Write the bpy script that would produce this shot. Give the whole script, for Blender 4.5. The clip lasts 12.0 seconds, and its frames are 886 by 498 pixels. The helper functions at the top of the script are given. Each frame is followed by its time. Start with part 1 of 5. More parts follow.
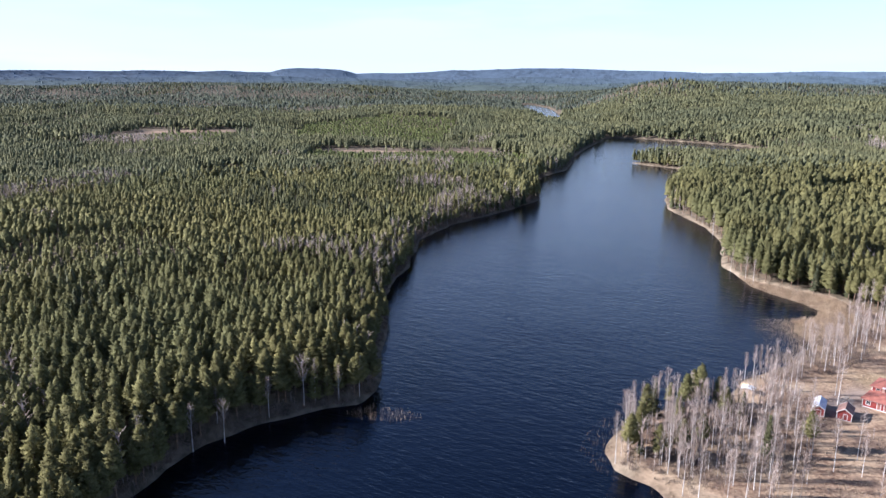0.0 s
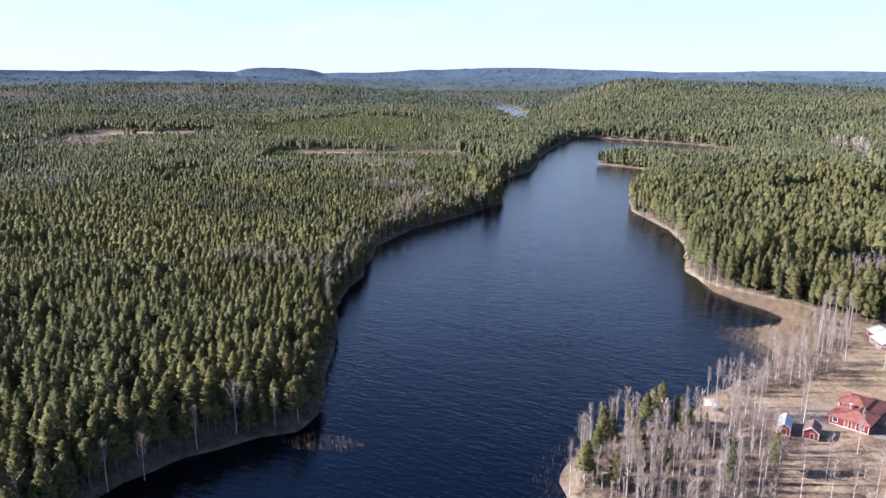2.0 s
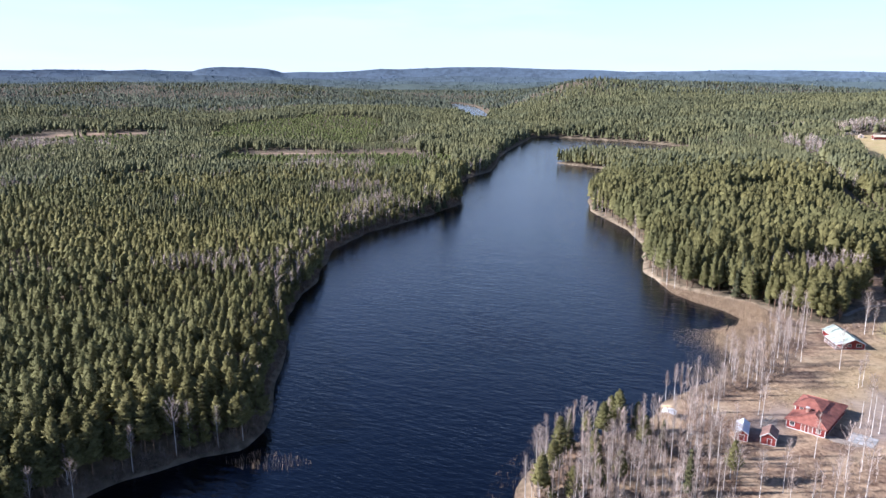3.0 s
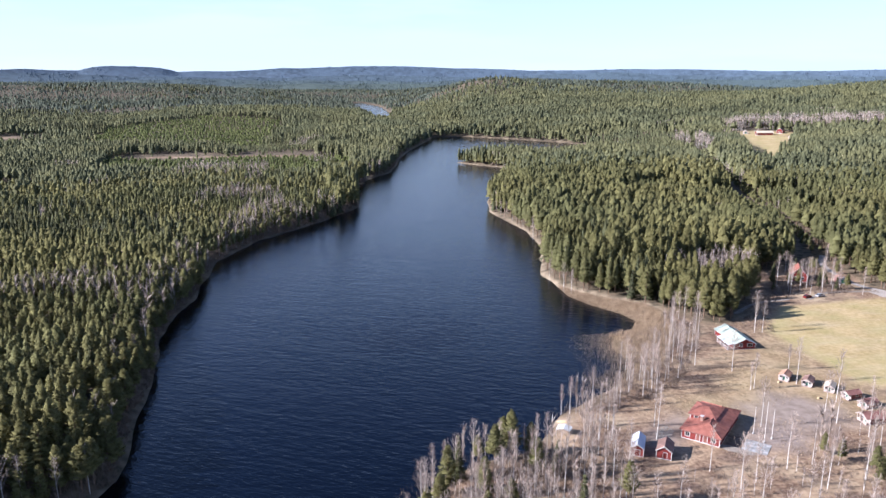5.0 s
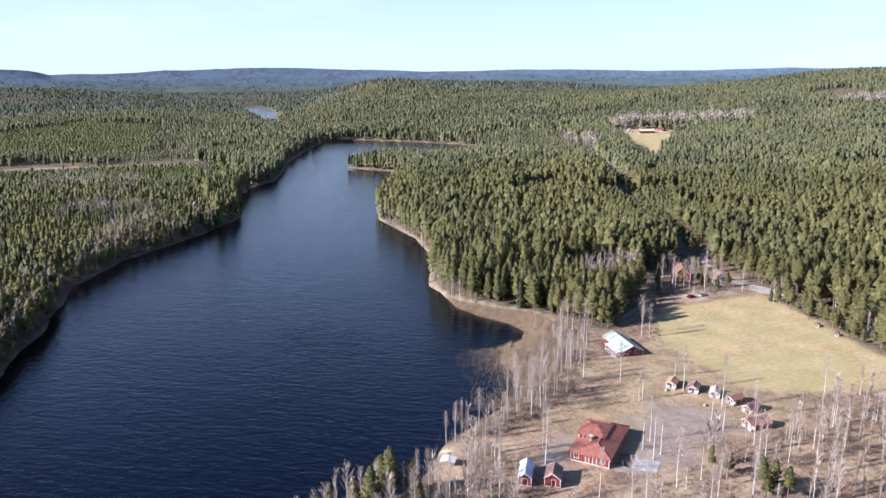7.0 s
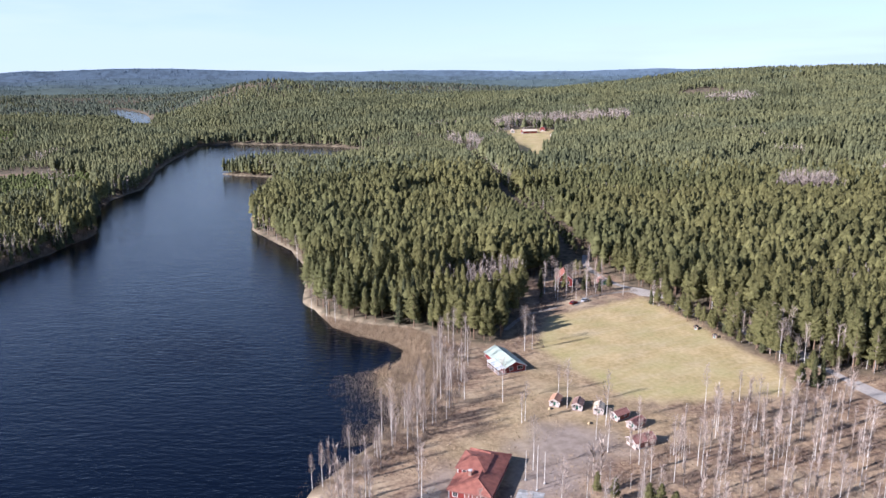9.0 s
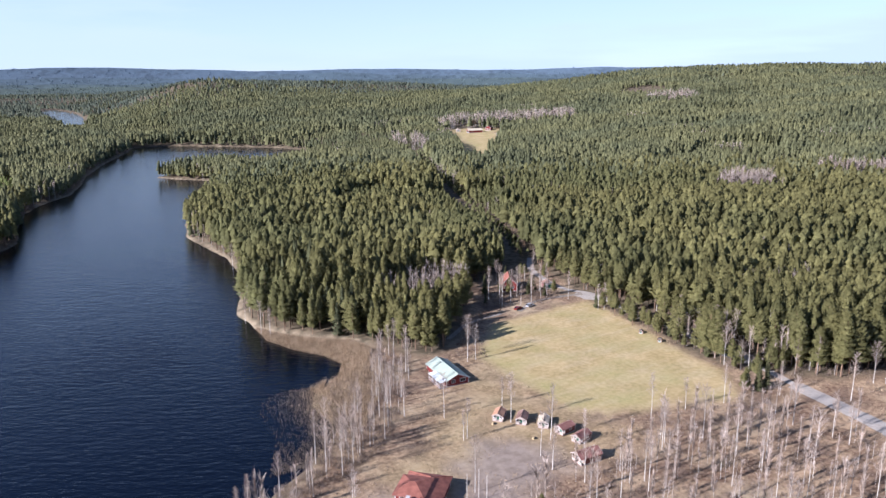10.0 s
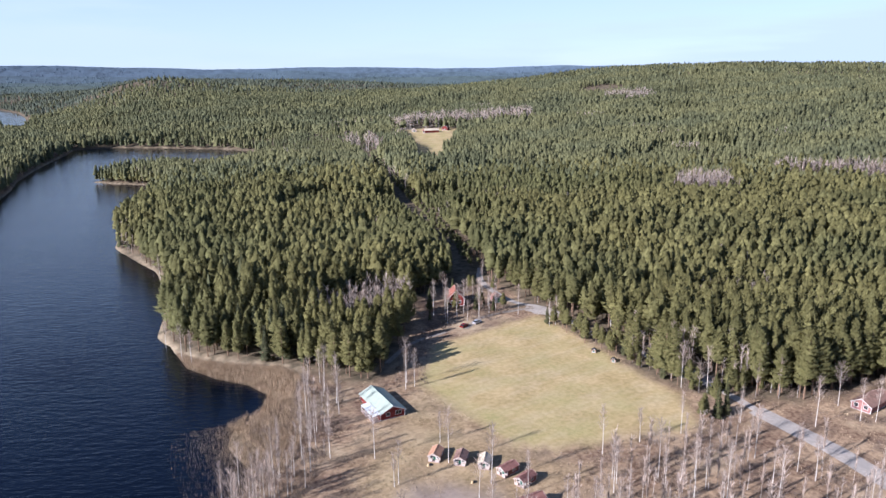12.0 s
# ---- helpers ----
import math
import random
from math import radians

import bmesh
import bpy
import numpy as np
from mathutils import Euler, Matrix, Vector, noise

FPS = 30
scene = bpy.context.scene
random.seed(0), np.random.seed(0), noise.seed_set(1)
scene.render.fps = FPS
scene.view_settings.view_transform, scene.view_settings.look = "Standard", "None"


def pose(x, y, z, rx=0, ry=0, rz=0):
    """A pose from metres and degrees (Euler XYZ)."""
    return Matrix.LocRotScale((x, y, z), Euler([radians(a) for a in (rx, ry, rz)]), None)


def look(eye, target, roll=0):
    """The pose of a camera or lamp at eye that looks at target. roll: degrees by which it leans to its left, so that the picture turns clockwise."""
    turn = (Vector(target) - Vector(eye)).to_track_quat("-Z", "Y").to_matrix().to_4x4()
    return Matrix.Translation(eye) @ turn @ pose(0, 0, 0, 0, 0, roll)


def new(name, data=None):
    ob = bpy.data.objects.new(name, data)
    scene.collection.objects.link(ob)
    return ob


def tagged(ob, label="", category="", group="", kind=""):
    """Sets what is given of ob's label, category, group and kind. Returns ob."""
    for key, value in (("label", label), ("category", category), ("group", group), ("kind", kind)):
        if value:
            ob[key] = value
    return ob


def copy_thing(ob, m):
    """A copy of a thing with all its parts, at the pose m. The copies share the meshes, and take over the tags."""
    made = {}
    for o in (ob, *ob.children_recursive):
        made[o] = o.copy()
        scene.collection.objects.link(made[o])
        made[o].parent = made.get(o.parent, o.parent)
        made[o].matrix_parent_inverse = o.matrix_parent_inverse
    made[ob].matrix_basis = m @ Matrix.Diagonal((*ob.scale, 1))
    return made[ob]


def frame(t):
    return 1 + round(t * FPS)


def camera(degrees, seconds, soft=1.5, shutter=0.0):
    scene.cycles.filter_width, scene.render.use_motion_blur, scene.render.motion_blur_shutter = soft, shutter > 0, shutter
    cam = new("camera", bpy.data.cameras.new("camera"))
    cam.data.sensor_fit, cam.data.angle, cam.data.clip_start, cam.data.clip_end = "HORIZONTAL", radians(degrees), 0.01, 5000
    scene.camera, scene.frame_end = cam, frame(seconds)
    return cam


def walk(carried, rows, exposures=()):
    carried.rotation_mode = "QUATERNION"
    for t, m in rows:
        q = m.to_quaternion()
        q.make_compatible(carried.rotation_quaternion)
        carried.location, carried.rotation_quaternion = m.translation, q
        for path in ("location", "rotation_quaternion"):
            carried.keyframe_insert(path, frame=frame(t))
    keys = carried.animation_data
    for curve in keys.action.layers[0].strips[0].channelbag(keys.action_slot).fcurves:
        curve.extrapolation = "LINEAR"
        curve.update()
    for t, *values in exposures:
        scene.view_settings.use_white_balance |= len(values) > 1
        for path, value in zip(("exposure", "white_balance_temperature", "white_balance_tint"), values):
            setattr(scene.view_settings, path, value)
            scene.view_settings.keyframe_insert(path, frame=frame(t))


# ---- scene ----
cam = camera(63.0, 12.0, soft=1.5)
# seconds, eye, (yaw, pitch, roll)
PATH = [
    (0, (-0.00, 0.00, 98.35), (0.034, -13.460, 0.171)),
    (0.5, (1.92, 3.97, 98.39), (0.025, -13.484, 0.148)),
    (1, (3.87, 7.91, 98.42), (-0.119, -13.491, 0.127)),
    (1.5, (5.85, 11.80, 98.51), (-0.968, -13.500, 0.111)),
    (2, (7.86, 15.71, 98.70), (-2.342, -13.499, 0.119)),
    (2.5, (9.88, 19.41, 98.87), (-3.734, -13.506, 0.099)),
    (3, (12.12, 23.21, 99.01), (-5.274, -13.542, 0.087)),
    (5, (23.05, 38.91, 99.09), (-12.583, -13.608, 0.016)),
    (5.5, (25.98, 42.51, 99.23), (-14.494, -13.601, -0.077)),
    (6, (29.06, 46.18, 99.53), (-16.478, -13.592, -0.211)),
    (6.5, (32.25, 49.76, 99.72), (-18.474, -13.572, -0.289)),
    (7, (35.54, 53.22, 100.08), (-20.622, -13.555, -0.340)),
    (9, (50.58, 67.84, 100.58), (-29.275, -13.562, -0.416)),
    (9.5, (54.99, 71.52, 100.94), (-31.458, -13.633, -0.485)),
    (10, (59.68, 75.23, 101.24), (-33.342, -13.703, -0.510)),
    (10.5, (64.59, 78.79, 101.44), (-34.630, -13.750, -0.510)),
    (11, (69.57, 82.26, 101.61), (-35.872, -13.824, -0.514)),
    (11.5, (74.69, 85.58, 101.83), (-36.258, -13.847, -0.519)),
    (12, (80.03, 88.75, 101.94), (-36.311, -13.858, -0.492)),
]
walk(cam, [(t, pose(*e, 90 + p, 0, w) @ pose(0, 0, 0, 0, 0, r)) for t, e, (w, p, r) in PATH],
     exposures=[(0, 1.5, 5450, 21), (3, 1.46, 5450, 21), (6, 1.40, 5450, 21), (9, 1.22, 5450, 21), (12, 1.12, 5450, 21)])

# ---------------------------------------------------------------- sky and sun
SUN_EL, SUN_TO = radians(27), Vector((1.0, -0.06, 0.0)).normalized()
world = bpy.data.worlds.new("sky")
scene.world = world
world.use_nodes = True
wn = world.node_tree
wn.nodes.clear()
sky = wn.nodes.new("ShaderNodeTexSky")
sky.sky_type, sky.sun_disc = "NISHITA", False
sky.sun_elevation, sky.sun_rotation = SUN_EL, math.atan2(-SUN_TO.x, -SUN_TO.y)
sky.altitude, sky.air_density, sky.dust_density, sky.ozone_density = 150, 0.75, 0.15, 2.0
wbg = wn.nodes.new("ShaderNodeBackground")
wbg.inputs[1].default_value = 0.068
wout = wn.nodes.new("ShaderNodeOutputWorld")
# thin high cloud streaks over a pale veil near the horizon
wco = wn.nodes.new("ShaderNodeTexCoord")
wmp = wn.nodes.new("ShaderNodeMapping")
wmp.inputs["Scale"].default_value = (2.2, 1.1, 14)
wnz = wn.nodes.new("ShaderNodeTexNoise")
wnz.inputs["Scale"].default_value, wnz.inputs["Detail"].default_value = 1.6, 6
wrp = wn.nodes.new("ShaderNodeMapRange")
wrp.inputs["From Min"].default_value, wrp.inputs["From Max"].default_value = 0.42, 0.75
wrp.inputs["To Max"].default_value = 0.55
wsp = wn.nodes.new("ShaderNodeSeparateXYZ")
wlow = wn.nodes.new("ShaderNodeMapRange")
wlow.inputs["From Min"].default_value, wlow.inputs["From Max"].default_value = 0.0, 0.42
wlow.interpolation_type = "SMOOTHSTEP"
wlow.inputs["To Min"].default_value, wlow.inputs["To Max"].default_value = 0.75, 0.0
wadd = wn.nodes.new("ShaderNodeMath")
wadd.operation, wadd.use_clamp = "ADD", True
wfade = wn.nodes.new("ShaderNodeMapRange")
wfade.inputs["From Min"].default_value, wfade.inputs["From Max"].default_value = 0.1, 0.32
wfade.inputs["To Min"].default_value, wfade.inputs["To Max"].default_value = 1.0, 0.04
wmul = wn.nodes.new("ShaderNodeMath")
wmul.operation = "MULTIPLY"
wmx = wn.nodes.new("ShaderNodeMix")
wmx.data_type = "RGBA"
wmx.inputs["B"].default_value = (5.0, 5.9, 6.4, 1)
wn.links.new(wco.outputs["Generated"], wmp.inputs["Vector"])
wn.links.new(wco.outputs["Generated"], wsp.inputs["Vector"])
wn.links.new(wsp.outputs["Z"], wlow.inputs["Value"])
wn.links.new(wsp.outputs["Z"], wfade.inputs["Value"])
wn.links.new(wmp.outputs["Vector"], wnz.inputs["Vector"])
wn.links.new(wnz.outputs["Fac"], wrp.inputs["Value"])
wn.links.new(wrp.outputs["Result"], wmul.inputs[0])
wn.links.new(wfade.outputs["Result"], wmul.inputs[1])
wn.links.new(wmul.outputs[0], wadd.inputs[0])
wn.links.new(wlow.outputs["Result"], wadd.inputs[1])
wn.links.new(wadd.outputs[0], wmx.inputs["Factor"])
wn.links.new(sky.outputs["Color"], wmx.inputs["A"])
wn.links.new(wmx.outputs["Result"], wbg.inputs["Color"])
wn.links.new(wbg.outputs["Background"], wout.inputs["Surface"])

lamp = bpy.data.lights.new("sun", "SUN")
lamp.energy, lamp.angle, lamp.color = 5.0, radians(0.6), (1.0, 0.93, 0.82)
sun = new("sun", lamp)
sun.matrix_world = look((-200, 0, 300), Vector((-200, 0, 300)) + SUN_TO * math.cos(SUN_EL) - Vector((0, 0, math.sin(SUN_EL))))

# ---------------------------------------------------------------- materials
def surface(name, cols, scale, rough=0.85, bump=0.0, bump_scale=None, big=None, big_scale=0.02, metal=0.0,
            island=0.0, each=0.0, translucent=0.0, spec=0.3, stretch=None, ragged=0.0, tone=0.0):
    """Colour by noise at two scales, roughness, relief; big: a second colour in large patches; island and each: value spread
    between loose pieces and between objects; tone: between single trees."""
    m = bpy.data.materials.new(name)
    m.use_nodes = True
    n, lk = m.node_tree.nodes, m.node_tree.links
    bsdf, out = n["Principled BSDF"], n["Material Output"]
    geo = n.new("ShaderNodeNewGeometry")
    vec = geo.outputs["Position"]
    if stretch:
        mp = n.new("ShaderNodeMapping")
        mp.inputs["Scale"].default_value = stretch
        lk.new(vec, mp.inputs["Vector"])
        vec = mp.outputs["Vector"]
    nz = n.new("ShaderNodeTexNoise")
    nz.inputs["Scale"].default_value, nz.inputs["Detail"].default_value = scale, 5
    lk.new(vec, nz.inputs["Vector"])
    rp = n.new("ShaderNodeValToRGB")
    rp.color_ramp.elements[0].position, rp.color_ramp.elements[1].position = 0.32, 0.68
    rp.color_ramp.elements[0].color, rp.color_ramp.elements[1].color = (*cols[0], 1), (*cols[1], 1)
    lk.new(nz.outputs["Fac"], rp.inputs["Fac"])
    col = rp.outputs["Color"]
    if big:
        nb = n.new("ShaderNodeTexNoise")
        nb.inputs["Scale"].default_value, nb.inputs["Detail"].default_value = big_scale, 3
        lk.new(geo.outputs["Position"], nb.inputs["Vector"])
        mr = n.new("ShaderNodeMapRange")
        mr.inputs["From Min"].default_value, mr.inputs["From Max"].default_value = 0.42, 0.62
        lk.new(nb.outputs["Fac"], mr.inputs["Value"])
        mx = n.new("ShaderNodeMix")
        mx.data_type = "RGBA"
        mx.inputs["B"].default_value = (*big, 1)
        fac = n.new("ShaderNodeMath")
        fac.operation = "MULTIPLY"
        fac.inputs[1].default_value = 0.75
        lk.new(mr.outputs["Result"], fac.inputs[0])
        lk.new(fac.outputs[0], mx.inputs["Factor"])
        lk.new(col, mx.inputs["A"])
        col = mx.outputs["Result"]
    tree = n.new("ShaderNodeAttribute")
    tree.attribute_name = "tone"
    for amount, source in ((island, geo.outputs["Random Per Island"]), (tone, tree.outputs["Fac"]), (each, None)):
        if amount:
            if source is None:
                source = n.new("ShaderNodeObjectInfo").outputs["Random"]
            hs = n.new("ShaderNodeHueSaturation")
            mr = n.new("ShaderNodeMapRange")
            mr.inputs["To Min"].default_value, mr.inputs["To Max"].default_value = 1 - amount, 1 + amount
            lk.new(source, mr.inputs["Value"])
            lk.new(mr.outputs["Result"], hs.inputs["Value"])
            lk.new(col, hs.inputs["Color"])
            col = hs.outputs["Color"]
    lk.new(col, bsdf.inputs["Base Color"])
    bsdf.inputs["Roughness"].default_value, bsdf.inputs["Metallic"].default_value = rough, metal
    bsdf.inputs["Specular IOR Level"].default_value = spec
    if bump:
        bn = n.new("ShaderNodeTexNoise")
        bn.inputs["Scale"].default_value, bn.inputs["Detail"].default_value = bump_scale or scale * 4, 4
        lk.new(vec, bn.inputs["Vector"])
        bp = n.new("ShaderNodeBump")
        bp.inputs["Strength"].default_value, bp.inputs["Distance"].default_value = 0.8, bump
        lk.new(bn.outputs["Fac"], bp.inputs["Height"])
        lk.new(bp.outputs["Normal"], bsdf.inputs["Normal"])
    if translucent:
        tr = n.new("ShaderNodeBsdfTranslucent")
        lk.new(col, tr.inputs["Color"])
        ms = n.new("ShaderNodeMixShader")
        ms.inputs["Fac"].default_value = translucent
        lk.new(bsdf.outputs["BSDF"], ms.inputs[1])
        lk.new(tr.outputs["BSDF"], ms.inputs[2])
        lk.new(ms.outputs["Shader"], out.inputs["Surface"])
    if ragged:
        # gaps between the needle sprays
        hole = n.new("ShaderNodeTexNoise")
        hole.inputs["Scale"].default_value, hole.inputs["Detail"].default_value = 2.6, 2
        lk.new(geo.outputs["Position"], hole.inputs["Vector"])
        cut = n.new("ShaderNodeMath")
        cut.operation = "GREATER_THAN"
        cut.inputs[1].default_value = ragged
        lk.new(hole.outputs["Fac"], cut.inputs[0])
        gap = n.new("ShaderNodeBsdfTransparent")
        m2 = n.new("ShaderNodeMixShader")
        lk.new(cut.outputs[0], m2.inputs["Fac"])
        lk.new(out.inputs["Surface"].links[0].from_socket, m2.inputs[1])
        lk.new(gap.outputs["BSDF"], m2.inputs[2])
        lk.new(m2.outputs["Shader"], out.inputs["Surface"])
    return m


PINE = dict(scale=0.8, rough=0.8, spec=0.08, island=0.16, tone=0.26, translucent=0.44, big_scale=0.011)
SPRUCE = dict(scale=0.8, rough=0.8, spec=0.08, island=0.18, tone=0.25, translucent=0.25, big_scale=0.01)
PINE_COL, PINE_OLD = [(0.148, 0.138, 0.051), (0.240, 0.219, 0.089)], (0.137, 0.140, 0.061)
SPRUCE_COL, SPRUCE_OLD = [(0.068, 0.070, 0.032), (0.116, 0.115, 0.052)], (0.070, 0.076, 0.042)
M_NEEDLE, M_NEEDLE_MID = surface("pine_needles", PINE_COL, ragged=0.53, big=PINE_OLD, **PINE), surface("pine_crowns", PINE_COL, ragged=0.60, big=PINE_OLD, **PINE)
# distant pines: a little cooler and duller, some haze put into the colour
M_NEEDLE_HAZE = surface("hazed_pine_canopy", [(0.122, 0.121, 0.054), (0.190, 0.185, 0.088)], big=(0.111, 0.120, 0.065), **dict(PINE, tone=0.2, translucent=0.3))
M_YOUNG = surface("young_pine_needles", [(0.118, 0.136, 0.045), (0.190, 0.205, 0.074)], big=(0.125, 0.140, 0.055), **PINE)
M_SPRUCE, M_SPRUCE_FAR = surface("spruce_needles", SPRUCE_COL, ragged=0.54, big=SPRUCE_OLD, **SPRUCE), surface("spruce_canopy", SPRUCE_COL, big=SPRUCE_OLD, **SPRUCE)
# the farthest pines, bluer again with painted-in haze
M_NEEDLE_HAZE_FAR = surface("hazed_far_pine_canopy", [(0.082, 0.092, 0.060), (0.126, 0.136, 0.090)], big=(0.076, 0.094, 0.074), **dict(PINE, tone=0.2, translucent=0.3))
M_BARK = surface("pine_bark", [(0.10, 0.075, 0.055), (0.24, 0.15, 0.09)], 2.0, 0.9, bump=0.02, island=0.25)
M_BIRCH = surface("birch_bark", [(0.34, 0.30, 0.26), (0.70, 0.65, 0.58)], 1.2, 0.8, island=0.2, stretch=(1, 1, 2.5))
M_STEM = surface("grey_birch_stems", [(0.22, 0.195, 0.175), (0.42, 0.385, 0.35)], 1.2, 0.85, island=0.2)
M_TWIG = surface("birch_twigs", [(0.25, 0.195, 0.155), (0.42, 0.335, 0.27)], 0.5, 0.9, island=0.35, each=0.2)
M_REED = surface("dry_reeds", [(0.25, 0.175, 0.105), (0.43, 0.32, 0.205)], 0.4, 0.9, island=0.3)
M_RUSH = surface("dry_rushes", [(0.19, 0.135, 0.085), (0.36, 0.265, 0.165)], 0.4, 0.9, island=0.35)
M_STRAW = surface("dead_grass", [(0.22, 0.155, 0.095), (0.38, 0.29, 0.18)], 0.4, 0.95, island=0.3)
M_SHRUB = surface("bare_shrubs", [(0.11, 0.08, 0.06), (0.22, 0.165, 0.125)], 0.7, 0.9, island=0.35)


def ground_material():
    m = bpy.data.materials.new("ground")
    m.use_nodes = True
    n, lk = m.node_tree.nodes, m.node_tree.links
    bsdf = n["Principled BSDF"]
    bsdf.inputs["Roughness"].default_value = 0.95
    bsdf.inputs["Specular IOR Level"].default_value = 0.1
    geo = n.new("ShaderNodeNewGeometry")

    def blotch(scale, c0, c1, lo=0.35, hi=0.65, detail=6):
        nz = n.new("ShaderNodeTexNoise")
        nz.inputs["Scale"].default_value, nz.inputs["Detail"].default_value = scale, detail
        lk.new(geo.outputs["Position"], nz.inputs["Vector"])
        rp = n.new("ShaderNodeValToRGB")
        rp.color_ramp.elements[0].position, rp.color_ramp.elements[1].position = lo, hi
        rp.color_ramp.elements[0].color, rp.color_ramp.elements[1].color = (*c0, 1), (*c1, 1)
        lk.new(nz.outputs["Fac"], rp.inputs["Fac"])
        return rp.outputs["Color"]

    def mix(fac, a, b):
        mx = n.new("ShaderNodeMix")
        mx.data_type = "RGBA"
        if isinstance(fac, float):
            mx.inputs["Factor"].default_value = fac
        else:
            lk.new(fac, mx.inputs["Factor"])
        lk.new(a, mx.inputs["A"])
        lk.new(b, mx.inputs["B"])
        return mx.outputs["Result"]

    floor_c = blotch(0.25, (0.075, 0.062, 0.040), (0.19, 0.145, 0.095))
    straw = blotch(0.045, (0.0, 0.0, 0.0), (1.0, 1.0, 1.0), 0.50, 0.70, 8)
    green = blotch(0.07, (0.0, 0.0, 0.0), (0.8, 0.8, 0.8), 0.42, 0.75, 9)
    field_c = mix(0.45, blotch(0.085, (0.31, 0.235, 0.105), (0.45, 0.34, 0.175), 0.38, 0.62, 9), blotch(0.6, (0.26, 0.20, 0.085), (0.46, 0.345, 0.175), 0.38, 0.62, 9))
    camp_c = mix(0.5, blotch(0.09, (0.145, 0.088, 0.058), (0.38, 0.268, 0.165), 0.42, 0.58, 8), blotch(0.9, (0.115, 0.070, 0.045), (0.40, 0.285, 0.178), 0.36, 0.62, 8))
    streak = n.new("ShaderNodeMapping")
    streak.inputs["Rotation"].default_value, streak.inputs["Scale"].default_value = (0, 0, radians(28)), (0.06, 0.2, 1)
    lk.new(geo.outputs["Position"], streak.inputs["Vector"])
    sn = n.new("ShaderNodeTexNoise")
    sn.inputs["Scale"].default_value, sn.inputs["Detail"].default_value = 1.0, 5
    lk.new(streak.outputs["Vector"], sn.inputs["Vector"])
    worn = n.new("ShaderNodeMapRange")
    worn.inputs["From Min"].default_value, worn.inputs["From Max"].default_value, worn.inputs["To Max"].default_value = 0.45, 0.72, 0.45
    lk.new(sn.outputs["Fac"], worn.inputs["Value"])
    field_c = mix(worn.outputs["Result"], field_c, blotch(0.6, (0.40, 0.325, 0.20), (0.50, 0.405, 0.26)))
    field_c = mix(green, field_c, blotch(0.9, (0.255, 0.23, 0.085), (0.36, 0.31, 0.135)))
    camp_c = mix(straw, camp_c, blotch(0.5, (0.27, 0.20, 0.125), (0.44, 0.345, 0.22)))
    heath = blotch(0.085, (0.0, 0.0, 0.0), (0.8, 0.8, 0.8), 0.535, 0.63, 9)
    camp_c = mix(heath, camp_c, blotch(0.8, (0.075, 0.05, 0.036), (0.20, 0.135, 0.095)))
    sand_c = blotch(0.5, (0.36, 0.28, 0.18), (0.52, 0.42, 0.28))
    at = n.new("ShaderNodeAttribute")
    at.attribute_name = "zone"
    sp = n.new("ShaderNodeSeparateColor")
    lk.new(at.outputs["Color"], sp.inputs["Color"])
    col = mix(sp.outputs["Green"], floor_c, camp_c)
    col = mix(sp.outputs["Red"], col, field_c)
    col = mix(sp.outputs["Blue"], col, sand_c)
    col = mix(at.outputs["Alpha"], col, blotch(0.35, (0.185, 0.145, 0.120), (0.285, 0.23, 0.19), 0.36, 0.64, 9))
    lk.new(col, bsdf.inputs["Base Color"])
    bn = n.new("ShaderNodeTexNoise")
    bn.inputs["Scale"].default_value, bn.inputs["Detail"].default_value = 1.5, 6
    lk.new(geo.outputs["Position"], bn.inputs["Vector"])
    bp = n.new("ShaderNodeBump")
    bp.inputs["Strength"].default_value, bp.inputs["Distance"].default_value = 0.6, 0.13
    lk.new(bn.outputs["Fac"], bp.inputs["Height"])
    lk.new(bp.outputs["Normal"], bsdf.inputs["Normal"])
    return m


def water_material():
    m = bpy.data.materials.new("lake_water")
    m.use_nodes = True
    n, lk = m.node_tree.nodes, m.node_tree.links
    bsdf = n["Principled BSDF"]
    bsdf.inputs["Base Color"].default_value = (0.0006, 0.0016, 0.005, 1)
    bsdf.inputs["Roughness"].default_value = 0.06
    bsdf.inputs["IOR"].default_value = 1.33
    geo = n.new("ShaderNodeNewGeometry")
    last = None
    for scale, st, dist in ((0.03, (2, 1, 1), 0.12), (0.22, (2.4, 1, 1), 0.16), (0.6, (2.3, 1, 1), 0.20), (1.6, (1.8, 1, 1), 0.08)):
        mp = n.new("ShaderNodeMapping")
        mp.vector_type = "TEXTURE"
        mp.inputs["Rotation"].default_value = (0, 0, radians(-33))
        mp.inputs["Scale"].default_value = st
        lk.new(geo.outputs["Position"], mp.inputs["Vector"])
        nz = n.new("ShaderNodeTexNoise")
        nz.inputs["Scale"].default_value, nz.inputs["Detail"].default_value = scale, 3
        lk.new(mp.outputs["Vector"], nz.inputs["Vector"])
        bp = n.new("ShaderNodeBump")
        bp.inputs["Strength"].default_value, bp.inputs["Distance"].default_value = 1.0, dist
        lk.new(nz.outputs["Fac"], bp.inputs["Height"])
        if last:
            lk.new(last.outputs["Normal"], bp.inputs["Normal"])
        last = bp
    lk.new(last.outputs["Normal"], bsdf.inputs["Normal"])
    return m


M_GROUND, M_WATER = ground_material(), water_material()
